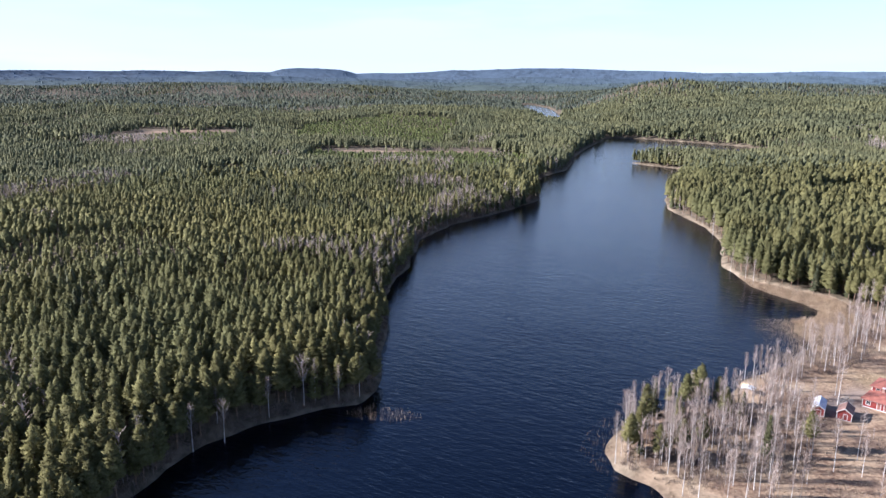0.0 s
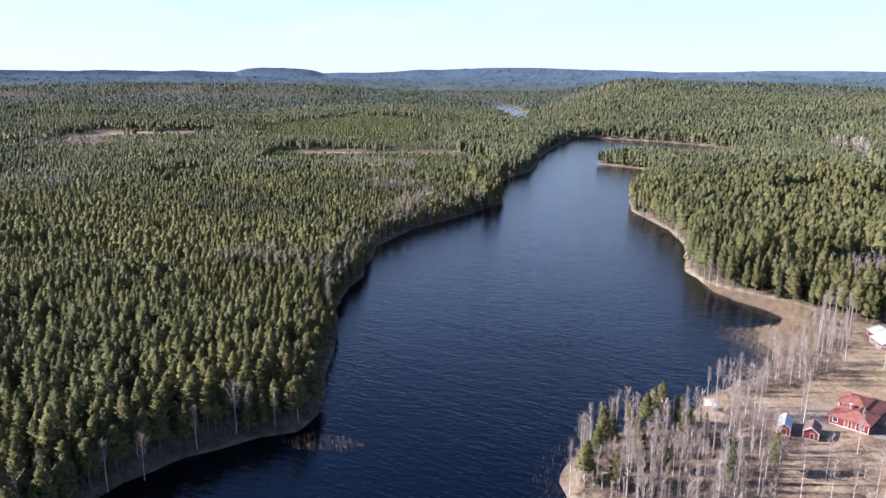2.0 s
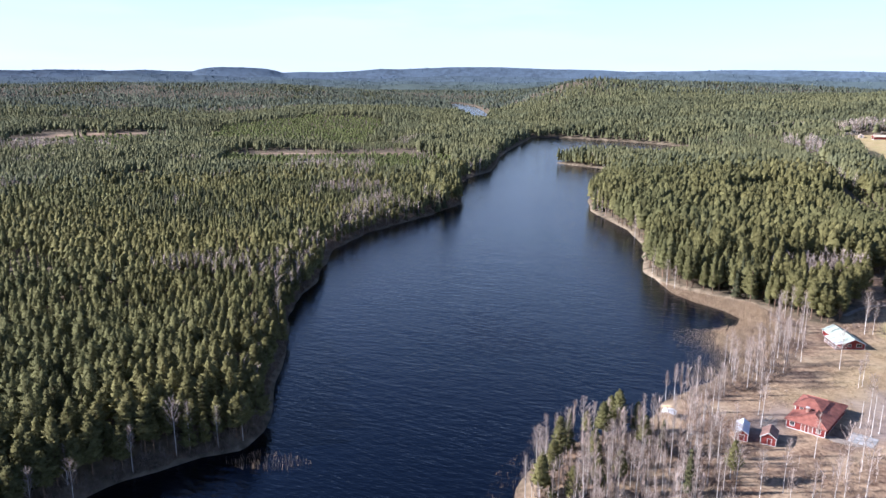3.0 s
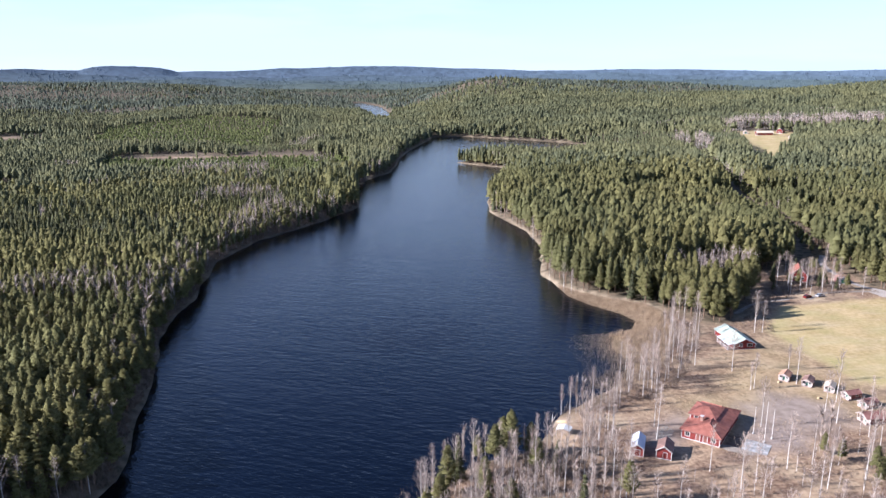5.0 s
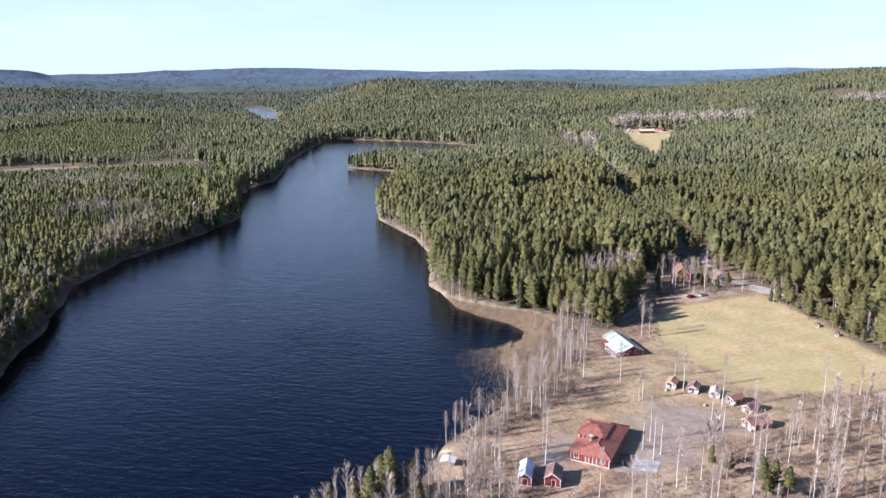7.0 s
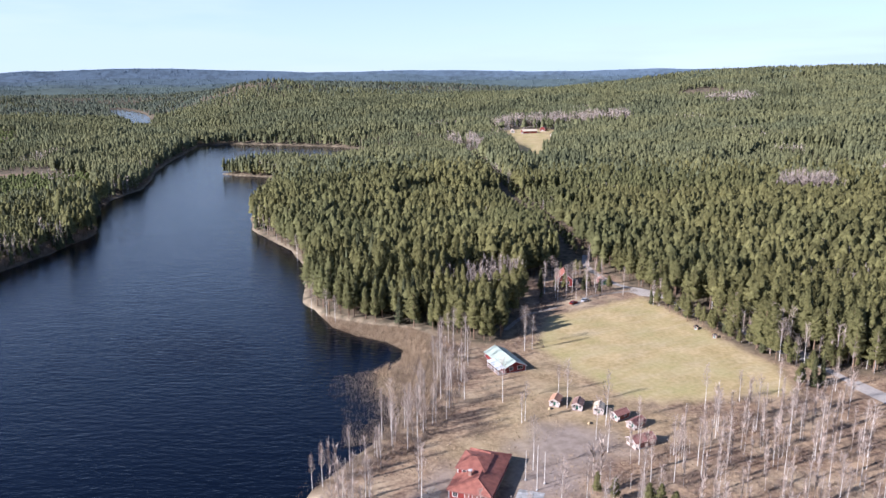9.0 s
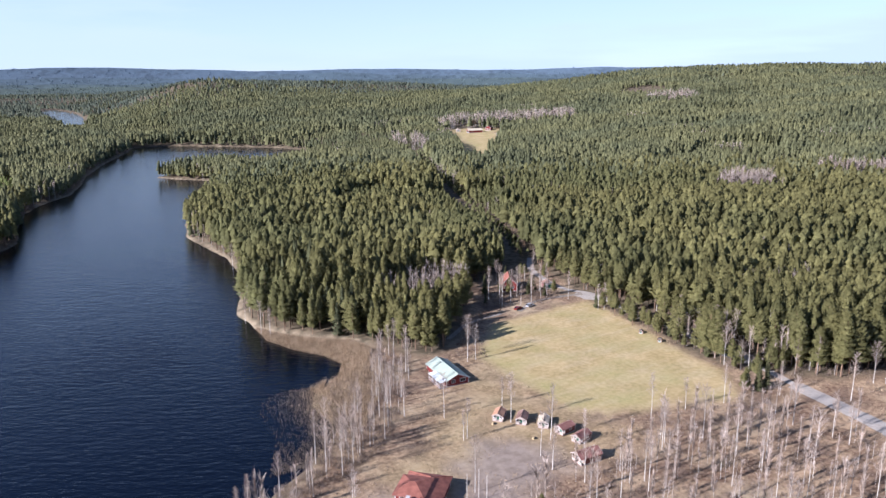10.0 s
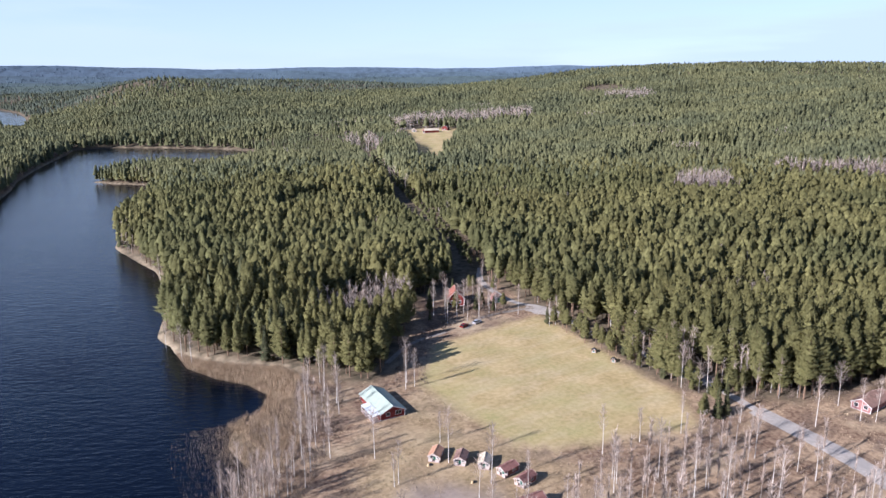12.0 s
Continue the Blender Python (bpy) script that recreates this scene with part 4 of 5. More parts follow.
plant("young_birches", SLENDER, qx, qy, height(qx, qy), r.uniform(10, 15.5, len(qx)), r.uniform(0.5, 0.85, len(qx)), 814, [M_TWIG, M_BIRCH], "slender white-stemmed leafless birches growing close together")

# alder brush crowding the western bank
qx, qy = [], []
for (ax, ay), (cx, cy) in zip(WEST_SHORE[3:], WEST_SHORE[4:]):
    n = int(math.hypot(cx - ax, cy - ay) * 2.2)
    f = r.random(n)
    side = Vector((-(cy - ay), cx - ax)).normalized()
    inland = r.uniform(0.3, 8, n)
    qx.append(ax + (cx - ax) * f + side.x * inland), qy.append(ay + (cy - ay) * f + side.y * inland)
qx, qy = np.concatenate(qx), np.concatenate(qy)
ok = (signed(qx, qy, LAKE) > 0.4) & (lattice(qx, qy, 12, 99) > 0.22)
qx, qy = qx[ok], qy[ok]
plant("alder_brush", BARE_FAR, qx, qy, height(qx, qy), r.uniform(2.2, 6.5, len(qx)), r.uniform(1.2, 2.2, len(qx)), 815, [M_SHRUB, M_SHRUB], "dark leafless alder brush along the bank")

# saplings under the taller birches
vx, vy = [], []
for poly, step in (([(46, 162), (46, 180), (58, 203), (84, 218), (104, 231), (112, 214), (100, 180), (88, 158)], 3.6), ([(104, 228), (134, 246), (148, 254), (160, 272), (175, 297), (180, 284), (164, 256), (144, 236), (118, 224)], 4.6),
                   ([(100, 150), (112, 184), (135, 180), (170, 190), (212, 194), (250, 188), (258, 160), (230, 130)], 7.0)):
    ax, ay = grid_points(step, min(p[0] for p in poly), max(p[0] for p in poly), min(p[1] for p in poly), max(p[1] for p in poly), r)
    ok = (signed(ax, ay, poly) < 0) & (signed(ax, ay, LAKE) > 1) & (lattice(ax, ay, 16, 95) > 0.25)
    for a, b, c in KEEP_OFF:
        ok &= (ax - a) ** 2 + (ay - b) ** 2 > c * c
    vx.append(ax[ok]), vy.append(ay[ok])
vx, vy = np.concatenate(vx), np.concatenate(vy)
plant("birch_saplings", BARE, vx, vy, height(vx, vy), r.uniform(4, 9, len(vx)), r.uniform(0.9, 1.5, len(vx)), 812, [M_TWIG, M_BIRCH], "thicket of young leafless birches and brush")

# shrubs and reeds
def blades(name, x, y, z, h, w, seed, material, label, fan=0.35):
    q = np.random.default_rng(seed)
    n = len(x)
    a = q.uniform(0, 6.283, n)
    dx, dy = np.cos(a) * w, np.sin(a) * w
    tx, ty = q.normal(0, fan, n) * h, q.normal(0, fan, n) * h
    v = np.stack([np.stack([x - dx, y - dy, z], -1), np.stack([x + dx, y + dy, z], -1), np.stack([x + tx, y + ty, z + h], -1)], 1).reshape(-1, 3)
    t = np.arange(3 * n).reshape(-1, 3)
    return tagged(new(name, raw_mesh(name, v, t, [material])), label, "vegetation", kind="stuff")


def scatter(poly, n):
    xs, ys = [p[0] for p in poly], [p[1] for p in poly]
    x, y = r.uniform(min(xs), max(xs), n * 4), r.uniform(min(ys), max(ys), n * 4)
    ok = signed(x, y, poly) < 0
    return x[ok][:n], y[ok][:n]


rx, ry = [], []
for poly, n in (([(149, 352), (148, 335), (153, 320), (160, 308), (162, 297), (156, 288), (150, 285), (155, 282), (166, 288), (176, 300), (174, 312), (162, 325), (153, 340)], 24000),
                ([(114, 240), (122, 258), (124, 278), (131, 288), (146, 285), (152, 288), (146, 279), (142, 262), (135, 246), (124, 239)], 26000),
                ([(-29, 199), (-24, 195), (-14, 193), (-6, 196), (-11, 201), (-21, 204)], 320),
                ([(42, 190), (37, 178), (40, 166), (52, 156), (55, 158), (46, 169), (45, 178), (52, 190), (62, 199), (74, 204), (72, 208), (58, 206)], 800),
                ([(84, 208), (93, 218), (98, 228), (110, 234), (112, 230), (100, 224), (92, 210)], 300)):
    a, b = scatter(poly, n)
    rx.append(a), ry.append(b)
a, b = scatter([(136, 248), (142, 266), (146, 280), (156, 286), (166, 292), (174, 297), (172, 284), (162, 268), (150, 252), (140, 244)], 16000)
rx.append(a), ry.append(b)
rx, ry = np.concatenate(rx), np.concatenate(ry)
out_d = signed(rx, ry, LAKE)
thin = (rx < 148) & (ry < 289) & (r.random(len(rx)) > 1.0 * np.exp(out_d / 5.0)) & (out_d < 0) & (rx > 100)
rx, ry = rx[~thin], ry[~thin]
tall = r.uniform(1.0, 2.2, len(rx))
pale = (rx > 144) & (ry > 279) | (rx < 0) | (rx > 145) & (signed(rx, ry, LAKE) > 2.5)
for nm, q, mat, label in (("reeds", pale, M_REED, "pale dry reeds round the bay"), ("rushes", ~pale, M_RUSH, "dark sparse rushes in the shallows")):
    f = 1.0 if nm == "reeds" else 0.62
    blades(nm, rx[q], ry[q], np.maximum(height(rx[q], ry[q]), -0.1), tall[q] * f, r.uniform(0.015, 0.045, q.sum()) * f, 61, mat, label, 0.16)

sx, sy = [], []
for poly, n in (([(102, 226), (136, 248), (143, 266), (150, 283), (176, 300), (184, 285), (166, 258), (144, 234), (118, 222)], 850), ([(46, 168), (58, 204), (100, 232), (112, 214), (96, 165), (60, 155)], 900),
                ([(130, 130), (112, 186), (170, 190), (212, 198), (255, 196), (262, 160), (240, 120)], 900), ([(-78, 150), (-60, 178), (-30, 205), (-24, 240), (-26, 330), (-34, 330), (-32, 210), (-70, 186), (-90, 150)], 360),
                ([(284, 205), (290, 240), (296, 300), (290, 312), (283, 270), (276, 240), (276, 212)], 160), ([(236, 312), (250, 330), (285, 345), (290, 320), (268, 303)], 320),
                ([(200, 200), (232, 204), (256, 194), (262, 186), (230, 186)], 110), ([(268, 214), (282, 196), (302, 184), (324, 178), (324, 186), (290, 206), (274, 222)], 170),
                ([(292, 165), (291, 181), (300, 183), (310, 167), (300, 163)], 40), ([(206, 268), (222, 300), (244, 308), (240, 316), (216, 302), (198, 278)], 110)):
    a, b = scatter(poly, n)
    sx.append(a), sy.append(b)
for (ax, ay), (cx, cy) in zip(WEST_SHORE[4:], WEST_SHORE[5:24]):
    n = int(math.hypot(cx - ax, cy - ay) / 0.2)
    f = r.random(n)
    sx.append(ax + (cx - ax) * f - r.uniform(0.5, 9, n)), sy.append(ay + (cy - ay) * f + r.uniform(-1, 1, n))
sx, sy = np.concatenate(sx), np.concatenate(sy)
ok = (signed(sx, sy, LAKE) > 0.5) & (to_line(sx, sy, ROAD) > 3.5)
for a, b, c in KEEP_OFF:
    ok &= (sx - a) ** 2 + (sy - b) ** 2 > c * c
sx, sy = sx[ok], sy[ok]
k = 23
px, py = np.repeat(sx, k) + r.normal(0, 0.45, len(sx) * k), np.repeat(sy, k) + r.normal(0, 0.45, len(sx) * k)
blades("shrubs", px, py, np.repeat(height(sx, sy), k), r.uniform(0.4, 1.9, len(px)), r.uniform(0.02, 0.05, len(px)), 62, M_SHRUB, "bare brown shrubs and brush on the camp ground", 0.4)

# tufts of dry grass
tx, ty = scatter(CAMP, 60000)
ok = (signed(tx, ty, FIELD) > -1) & (to_line(tx, ty, ROAD) > 2.7) & (lattice(tx, ty, 14, 91) > 0.35) & (signed(tx, ty, LAKE) > 0.3)
for a, b, c in KEEP_OFF:
    ok &= (tx - a) ** 2 + (ty - b) ** 2 > (c * 0.8) ** 2
tx, ty = tx[ok], ty[ok]
blades("grass_tufts", tx, ty, height(tx, ty), r.uniform(0.15, 0.5, len(tx)), r.uniform(0.05, 0.16, len(tx)), 63, M_STRAW, "tufts of dead straw-coloured grass", 0.5)

# low brown heather and litter between the tufts
hx, hy = scatter(CAMP, 30000)
ok = (signed(hx, hy, FIELD) > 0.5) & (signed(hx, hy, LAWN) > -3) & (to_line(hx, hy, ROAD) > 3) & (lattice(hx, hy, 9, 97) * 0.6 + lattice(hx, hy, 3.5, 98) * 0.4 > 0.52) & (signed(hx, hy, LAKE) > 0.6)
for a, b, c in KEEP_OFF:
    ok &= (hx - a) ** 2 + (hy - b) ** 2 > c * c
hx, hy = hx[ok], hy[ok]
blades("heather", hx, hy, height(hx, hy), r.uniform(0.15, 0.55, len(hx)), r.uniform(0.06, 0.2, len(hx)), 64, M_SHRUB, "low brown heather and dead bracken", 0.6)

# ---------------------------------------------------------------- buildings
def ribbed(name, c0, c1, rough, metal, axis_scale, depth):
    """Roofing with ribs or courses; the pattern runs in the object's own x."""
    m = surface(name, [c0, c1], 0.8, rough, metal=metal)
    n, lk = m.node_tree.nodes, m.node_tree.links
    tc = n.new("ShaderNodeTexCoord")
    wv = n.new("ShaderNodeTexWave")
    wv.bands_direction = "Y"
    wv.inputs["Scale"].default_value = axis_scale
    lk.new(tc.outputs["Object"], wv.inputs["Vector"])
    bp = n.new("ShaderNodeBump")
    bp.inputs["Strength"].default_value, bp.inputs["Distance"].default_value = 0.8, depth
    lk.new(wv.outputs["Fac"], bp.inputs["Height"])
    lk.new(bp.outputs["Normal"], n["Principled BSDF"].inputs["Normal"])
    return m


M_RED = surface("falu_red_boards", [(0.13, 0.022, 0.018), (0.21, 0.036, 0.028)], 0.9, 0.85, bump=0.01, bump_scale=6)
M_PINKRED = surface("faded_red_boards", [(0.22, 0.10, 0.09), (0.30, 0.15, 0.13)], 0.9, 0.85)
M_WHITE = surface("white_paint", [(0.48, 0.45, 0.42), (0.60, 0.57, 0.53)], 1.5, 0.6)
M_GREYWOOD = surface("weathered_boards", [(0.30, 0.22, 0.19), (0.42, 0.33, 0.28)], 1.2, 0.85)
M_TILE = ribbed("red_roof_tiles", (0.20, 0.070, 0.048), (0.31, 0.118, 0.082), 0.75, 0, 1.6, 0.03)
M_TILE_DARK = ribbed("dark_red_tiles", (0.19, 0.085, 0.068), (0.28, 0.135, 0.108), 0.8, 0, 1.6, 0.03)
M_TILE_ORANGE = ribbed("orange_tiles", (0.36, 0.19, 0.11), (0.46, 0.26, 0.16), 0.8, 0, 1.6, 0.03)
M_TILE_PALE = ribbed("pale_felt", (0.46, 0.38, 0.27), (0.58, 0.49, 0.36), 0.85, 0, 1.6, 0.02)
M_TILE_BROWN = ribbed("brown_tiles", (0.20, 0.12, 0.09), (0.32, 0.19, 0.145), 0.85, 0, 1.6, 0.03)
M_MINT = ribbed("pale_green_sheet", (0.31, 0.355, 0.29), (0.375, 0.42, 0.345), 0.75, 0.0, 2.2, 0.03)
M_SHEET = ribbed("pale_metal_sheet", (0.55, 0.58, 0.61), (0.64, 0.66, 0.68), 0.75, 0.0, 2.2, 0.03)
M_CABIN = surface("cabin_boards", [(0.15, 0.06, 0.045), (0.23, 0.10, 0.075)], 0.9, 0.85)
M_CREAM = surface("cream_boards", [(0.30, 0.225, 0.185), (0.42, 0.33, 0.28)], 1.5, 0.75)
M_PALE = surface("pale_pink_boards", [(0.40, 0.33, 0.285), (0.52, 0.445, 0.39)], 1.5, 0.75)
M_DIRT = surface("packed_dirt", [(0.19, 0.155, 0.12), (0.30, 0.255, 0.205)], 0.8, 0.95, bump=0.03, bump_scale=7)
M_CANVAS = surface("white_canvas", [(0.52, 0.54, 0.53), (0.60, 0.62, 0.60)], 0.7, 0.7)
M_DOOR = surface("green_door_paint", [(0.02, 0.075, 0.05), (0.035, 0.11, 0.07)], 1.0, 0.6)
M_GLASS = surface("dark_window_glass", [(0.010, 0.012, 0.014), (0.02, 0.022, 0.025)], 1.0, 0.08, spec=0.5)
M_SLAB = surface("weathered_slabs", [(0.24, 0.235, 0.22), (0.37, 0.36, 0.34)], 0.9, 0.95, spec=0.1, each=0.16)
M_STONE = surface("grey_concrete", [(0.40, 0.395, 0.38), (0.52, 0.51, 0.49)], 1.4, 0.9, each=0.12)
M_GRAVEL = surface("pale_gravel", [(0.30, 0.262, 0.222), (0.43, 0.38, 0.325)], 0.9, 0.95, bump=0.03, bump_scale=9, big=(0.29, 0.262, 0.23), big_scale=0.12)
M_METAL = surface("dull_steel", [(0.42, 0.42, 0.42), (0.55, 0.55, 0.55)], 3, 0.4, metal=0.8)
M_RUBBER = surface("tyre_rubber", [(0.012, 0.012, 0.012), (0.025, 0.025, 0.025)], 6, 0.8)
M_SILVER = surface("silver_car_paint", [(0.52, 0.53, 0.54), (0.58, 0.59, 0.60)], 0.5, 0.25, metal=0.4)
M_CARRED = surface("red_car_paint", [(0.13, 0.012, 0.012), (0.18, 0.018, 0.018)], 0.5, 0.25)
M_HULL = surface("tan_hull_paint", [(0.52, 0.38, 0.20), (0.62, 0.47, 0.27)], 1.0, 0.6)


def prism(bm, pts, off):
    """A flat outline drawn out along off."""
    off = Vector(off)
    a = [bm.verts.new(p) for p in pts]
    b = [bm.verts.new(Vector(p) + off) for p in pts]
    bm.faces.new(a)
    bm.faces.new(b[::-1])
    for k in range(len(a)):
        j = (k + 1) % len(a)
        bm.faces.new((a[j], a[k], b[k], b[j]))
    bmesh.ops.recalc_face_normals(bm, faces=bm.faces)
    return bm


def block(x0, y0, z0, x1, y1, z1, soft=0.0):
    bm = bmesh.new()
    prism(bm, [(x0, y0, z0), (x1, y0, z0), (x1, y1, z0), (x0, y1, z0)], (0, 0, z1 - z0))
    if soft:
        bmesh.ops.bevel(bm, geom=bm.edges[:], offset=soft, segments=1, affect="EDGES")
    return bm


def sheet(pts, thick):
    """A roof plane with thickness, hung below its upper face."""
    n = (Vector(pts[1]) - Vector(pts[0])).cross(Vector(pts[2]) - Vector(pts[0])).normalized()
    if n.z < 0:
        n = -n
    return prism(bmesh.new(), pts, -n * thick)


def add_window(house, side, at, z, ww, hh, w, l, frame_mat=None, door=False, paint=None):
    """A window or door on a wall; side: front, back, left or right."""
    def spot(u, v, o):
        return {"front": (u, -l / 2 - o, v), "back": (-u, l / 2 + o, v), "left": (-w / 2 - o, -u, v), "right": (w / 2 + o, u, v)}[side]

    def panel(u0, v0, u1, v1, o0, o1):
        p, q = spot(u0, v0, o0), spot(u1, v1, o1)
        return block(min(p[0], q[0]), min(p[1], q[1]), min(p[2], q[2]), max(p[0], q[0]), max(p[1], q[1]), max(p[2], q[2]))
    u0, u1, v0, v1 = at - ww / 2, at + ww / 2, z - hh / 2, z + hh / 2
    if door:
        d = part("door", panel(u0, v0, u1, v1, -0.02, 0.05), paint or M_DOOR, house, "" if paint else "green painted plank door")
        part("handle", panel(u1 - 0.18, z - 0.06, u1 - 0.08, z + 0.02, 0.05, 0.10), M_METAL, d)
    else:
        d = part("window", panel(u0, v0, u1, v1, -0.02, 0.02), M_GLASS, house)
        part("crossbar", panel(at - 0.03, v0, at + 0.03, v1, 0.02, 0.05), frame_mat or M_WHITE, d)
    f = 0.13
    for a, b, c, e in ((u0 - f, v0 - f, u1 + f, v0), (u0 - f, v1, u1 + f, v1 + f), (u0 - f, v0, u0, v1), (u1, v0, u1 + f, v1)):
        part("frame", panel(a, b, c, e, -0.02, 0.07), frame_mat or M_WHITE, d, "white board frame")


def gable_house(name, label, category, x, y, towards, w, l, h, ridge, wall, roof, windows=(), doors=(), over=0.35, porch=0.0, group="", front_wall=None, trim=None, cap=None, paint=None):
    """A house with its ridge along its own y; its front gable looks along -y."""
    ob = hold(name, label, category, group)
    t, trim = 0.16, trim or M_WHITE
    X, Y = w / 2, l / 2
    part("foundation", block(-X + 0.05, -Y + 0.05, -0.4, X - 0.05, Y - 0.05, 0.25), M_STONE, ob)
    for sgn, mat in ((-1, front_wall or wall), (1, wall)):
        part("wall", prism(bmesh.new(), [(-X, sgn * Y, 0.2), (X, sgn * Y, 0.2), (X, sgn * Y, h), (0, sgn * Y, ridge - 0.08), (-X, sgn * Y, h)], (0, -sgn * t, 0)), mat, ob)
        part("wall", block(min(sgn * X, sgn * (X - t)), -Y + t, 0.2, max(sgn * X, sgn * (X - t)), Y - t, h), wall, ob)
    slope = (ridge - h) / X
    for sgn in (-1, 1):
        ex, ez = sgn * (X + over), h - slope * over + 0.06
        front = -Y - over - porch
        part("roof", sheet([(0, front, ridge + 0.06), (0, Y + over, ridge + 0.06), (ex, Y + over, ez), (ex, front, ez)], 0.12), roof, ob)
        for end in (-1, 1):
            yy = end * (Y + over + 0.02) - (porch if end < 0 else 0)
            part("bargeboard", prism(bmesh.new(), [(0, yy, ridge + 0.08), (ex, yy, ez + 0.02), (ex, yy, ez - 0.2), (0, yy, ridge - 0.16)], (0, end * 0.05, 0)), trim, ob)
            part("corner_board", block(sgn * X - 0.08 + sgn * 0.05, end * Y - 0.08 + end * 0.05, 0.2, sgn * X + 0.08 + sgn * 0.05, end * Y + 0.08 + end * 0.05, h - 0.02), trim, ob)
    if porch:
        pf = -Y - porch
        part("porch_floor", block(-X, pf, -0.3, X, -Y, 0.16), M_GREYWOOD, ob)
        part("porch_gable", prism(bmesh.new(), [(-X, pf, h), (X, pf, h), (0, pf, ridge - 0.06)], (0, 0.08, 0)), trim, ob, "pale boarded gable above the porch")
        for px in (-X + 0.07, X - 0.07):
            part("porch_post", block(px - 0.06, pf, 0.16, px + 0.06, pf + 0.12, h), trim, ob)
            inner = math.copysign(0.42, px)
            part("porch_rail", block(min(px, inner), pf + 0.02, 0.72, max(px, inner), pf + 0.09, 0.84), trim, ob)
            part("rail_board", block(min(px, inner), pf + 0.035, 0.22, max(px, inner), pf + 0.075, 0.66), trim, ob)
    part("ridge_cap", prism(bmesh.new(), [(-0.14, -Y - over - porch, ridge + 0.03), (0, -Y - over - porch, ridge + 0.14), (0.14, -Y - over - porch, ridge + 0.03)], (0, l + 2 * over + porch, 0)), cap or roof, ob)
    for side, at_, z, ww, hh in windows:
        add_window(ob, side, at_, z, ww, hh, w, l)
    for side, at_, ww, hh in doors:
        add_window(ob, side, at_, 0.25 + hh / 2, ww, hh, w, l, door=True, paint=paint)
    yaw = math.degrees(math.atan2(-towards[0], towards[1]))
    ob.matrix_basis = pose(x, y, ground_z(x, y), 0, 0, yaw)
    return ob


def main_house():
    """The big red lodge: low hipped roof, an upper storey with its own hipped roof, a chimney."""
    ob = hold("lodge", "large red timber lodge with red tiled hipped roofs", "house")
    W_, L_, E, t = 10.2, 20.0, 2.75, 0.2
    part("foundation", block(0.05, 0.05, -0.4, W_ - 0.05, L_ - 0.05, 0.3), M_STONE, ob)
    for b in ((0, 0, W_, t), (0, L_ - t, W_, L_), (0, t, t, L_ - t), (W_ - t, t, W_, L_ - t)):
        part("wall", block(b[0], b[1], 0.25, b[2], b[3], E), M_RED, ob)
    o, rx_, rz, f, k = 0.5, 6.3, 4.55, 3.4, 16.2
    fl, fr, bl, br = (-o, -o, E), (W_ + o, -o, E), (-o, L_ + o, E), (W_ + o, L_ + o, E)
    r0, r1 = (rx_, f, rz), (rx_, k, rz)
    for pts in ((fl, fr, r0), (br, bl, r1), (fr, br, r1, r0), (bl, fl, r0, r1)):
        part("roof", sheet(pts, 0.14), M_TILE, ob)
    for a, b in ((fl, fr), (fr, br), (br, bl), (bl, fl)):
        a, b = Vector(a), Vector(b)
        s = (b - a).cross(Vector((0, 0, 1))).normalized() * 0.06
        part("fascia", prism(bmesh.new(), [a - s * 0 + Vector((0, 0, -0.02)), b + Vector((0, 0, -0.02)), b + Vector((0, 0, -0.26)), a + Vector((0, 0, -0.26))], s), M_TILE_DARK, ob)
    for a, b in ((r0, r1), (r0, fr), (r1, br), (r0, fl), (r1, bl)):
        vs, ts = [], []
        lathe_limb(vs, ts, a, b, 0.13, 0.13, 5)
        part("ridge_cap", raw_mesh("ridge_cap", np.array(vs), ts, [M_TILE]), None, ob)
    # upper storey
    x0, x1, y0, y1, top, rt = -0.05, 6.6, 7.4, 15.6, 4.45, 5.7
    for b in ((x0, y0, x1, y0 + t), (x0, y1 - t, x1, y1), (x0, y0 + t, x0 + t, y1 - t), (x1 - t, y0 + t, x1, y1 - t)):
        part("wall", block(b[0], b[1], 2.4, b[2], b[3], top), M_RED, ob)
    ym, e = (y0 + y1) / 2, 0.55
    a, b, c, d = (x0 - e, y0 - e, top), (x1 + 0.6, y0 - e, top), (x1 + 0.6, y1 + e, top), (x0 - e, y1 + e, top)
    m0, m1 = (2.6, ym, rt), (x1 - 2.8, ym, rt)
    for pts in ((a, b, m1, m0), (c, d, m0, m1), (d, a, m0)):
        part("roof", sheet(pts, 0.14), M_TILE, ob)
    part("roof", sheet((b, c, m1), 0.1), M_TILE, ob)
    for p, q in ((a, b), (d, a), (c, d)):
        p, q = Vector(p), Vector(q)
        s = (q - p).cross(Vector((0, 0, 1))).normalized() * 0.06
        part("fascia", prism(bmesh.new(), [p, q, q + Vector((0, 0, -0.22)), p + Vector((0, 0, -0.22))], s), M_TILE_DARK, ob)
    chim = part("chimney", block(3.3, 5.2, 2.8, 4.1, 6.0, 5.2, 0.03), M_TILE_BROWN, ob, "square brick chimney")
    part("chimney_cap", block(3.22, 5.12, 5.2, 4.18, 6.08, 5.32), M_STONE, chim)

    def opening(xa, xb, za, zb, yy, kind="window"):
        d_ = part(kind, block(xa, yy - 0.03, za, xb, yy + 0.05, zb), M_CABIN if kind == "door" else M_GLASS, ob)
        for q in ((xa - 0.14, za - 0.14, xb + 0.14, za), (xa - 0.14, zb, xb + 0.14, zb + 0.14), (xa - 0.14, za, xa, zb), (xb, za, xb + 0.14, zb)):
            part("frame", block(q[0], yy - 0.07, q[1], q[2], yy + 0.04, q[3]), M_WHITE, d_, "white board frame")
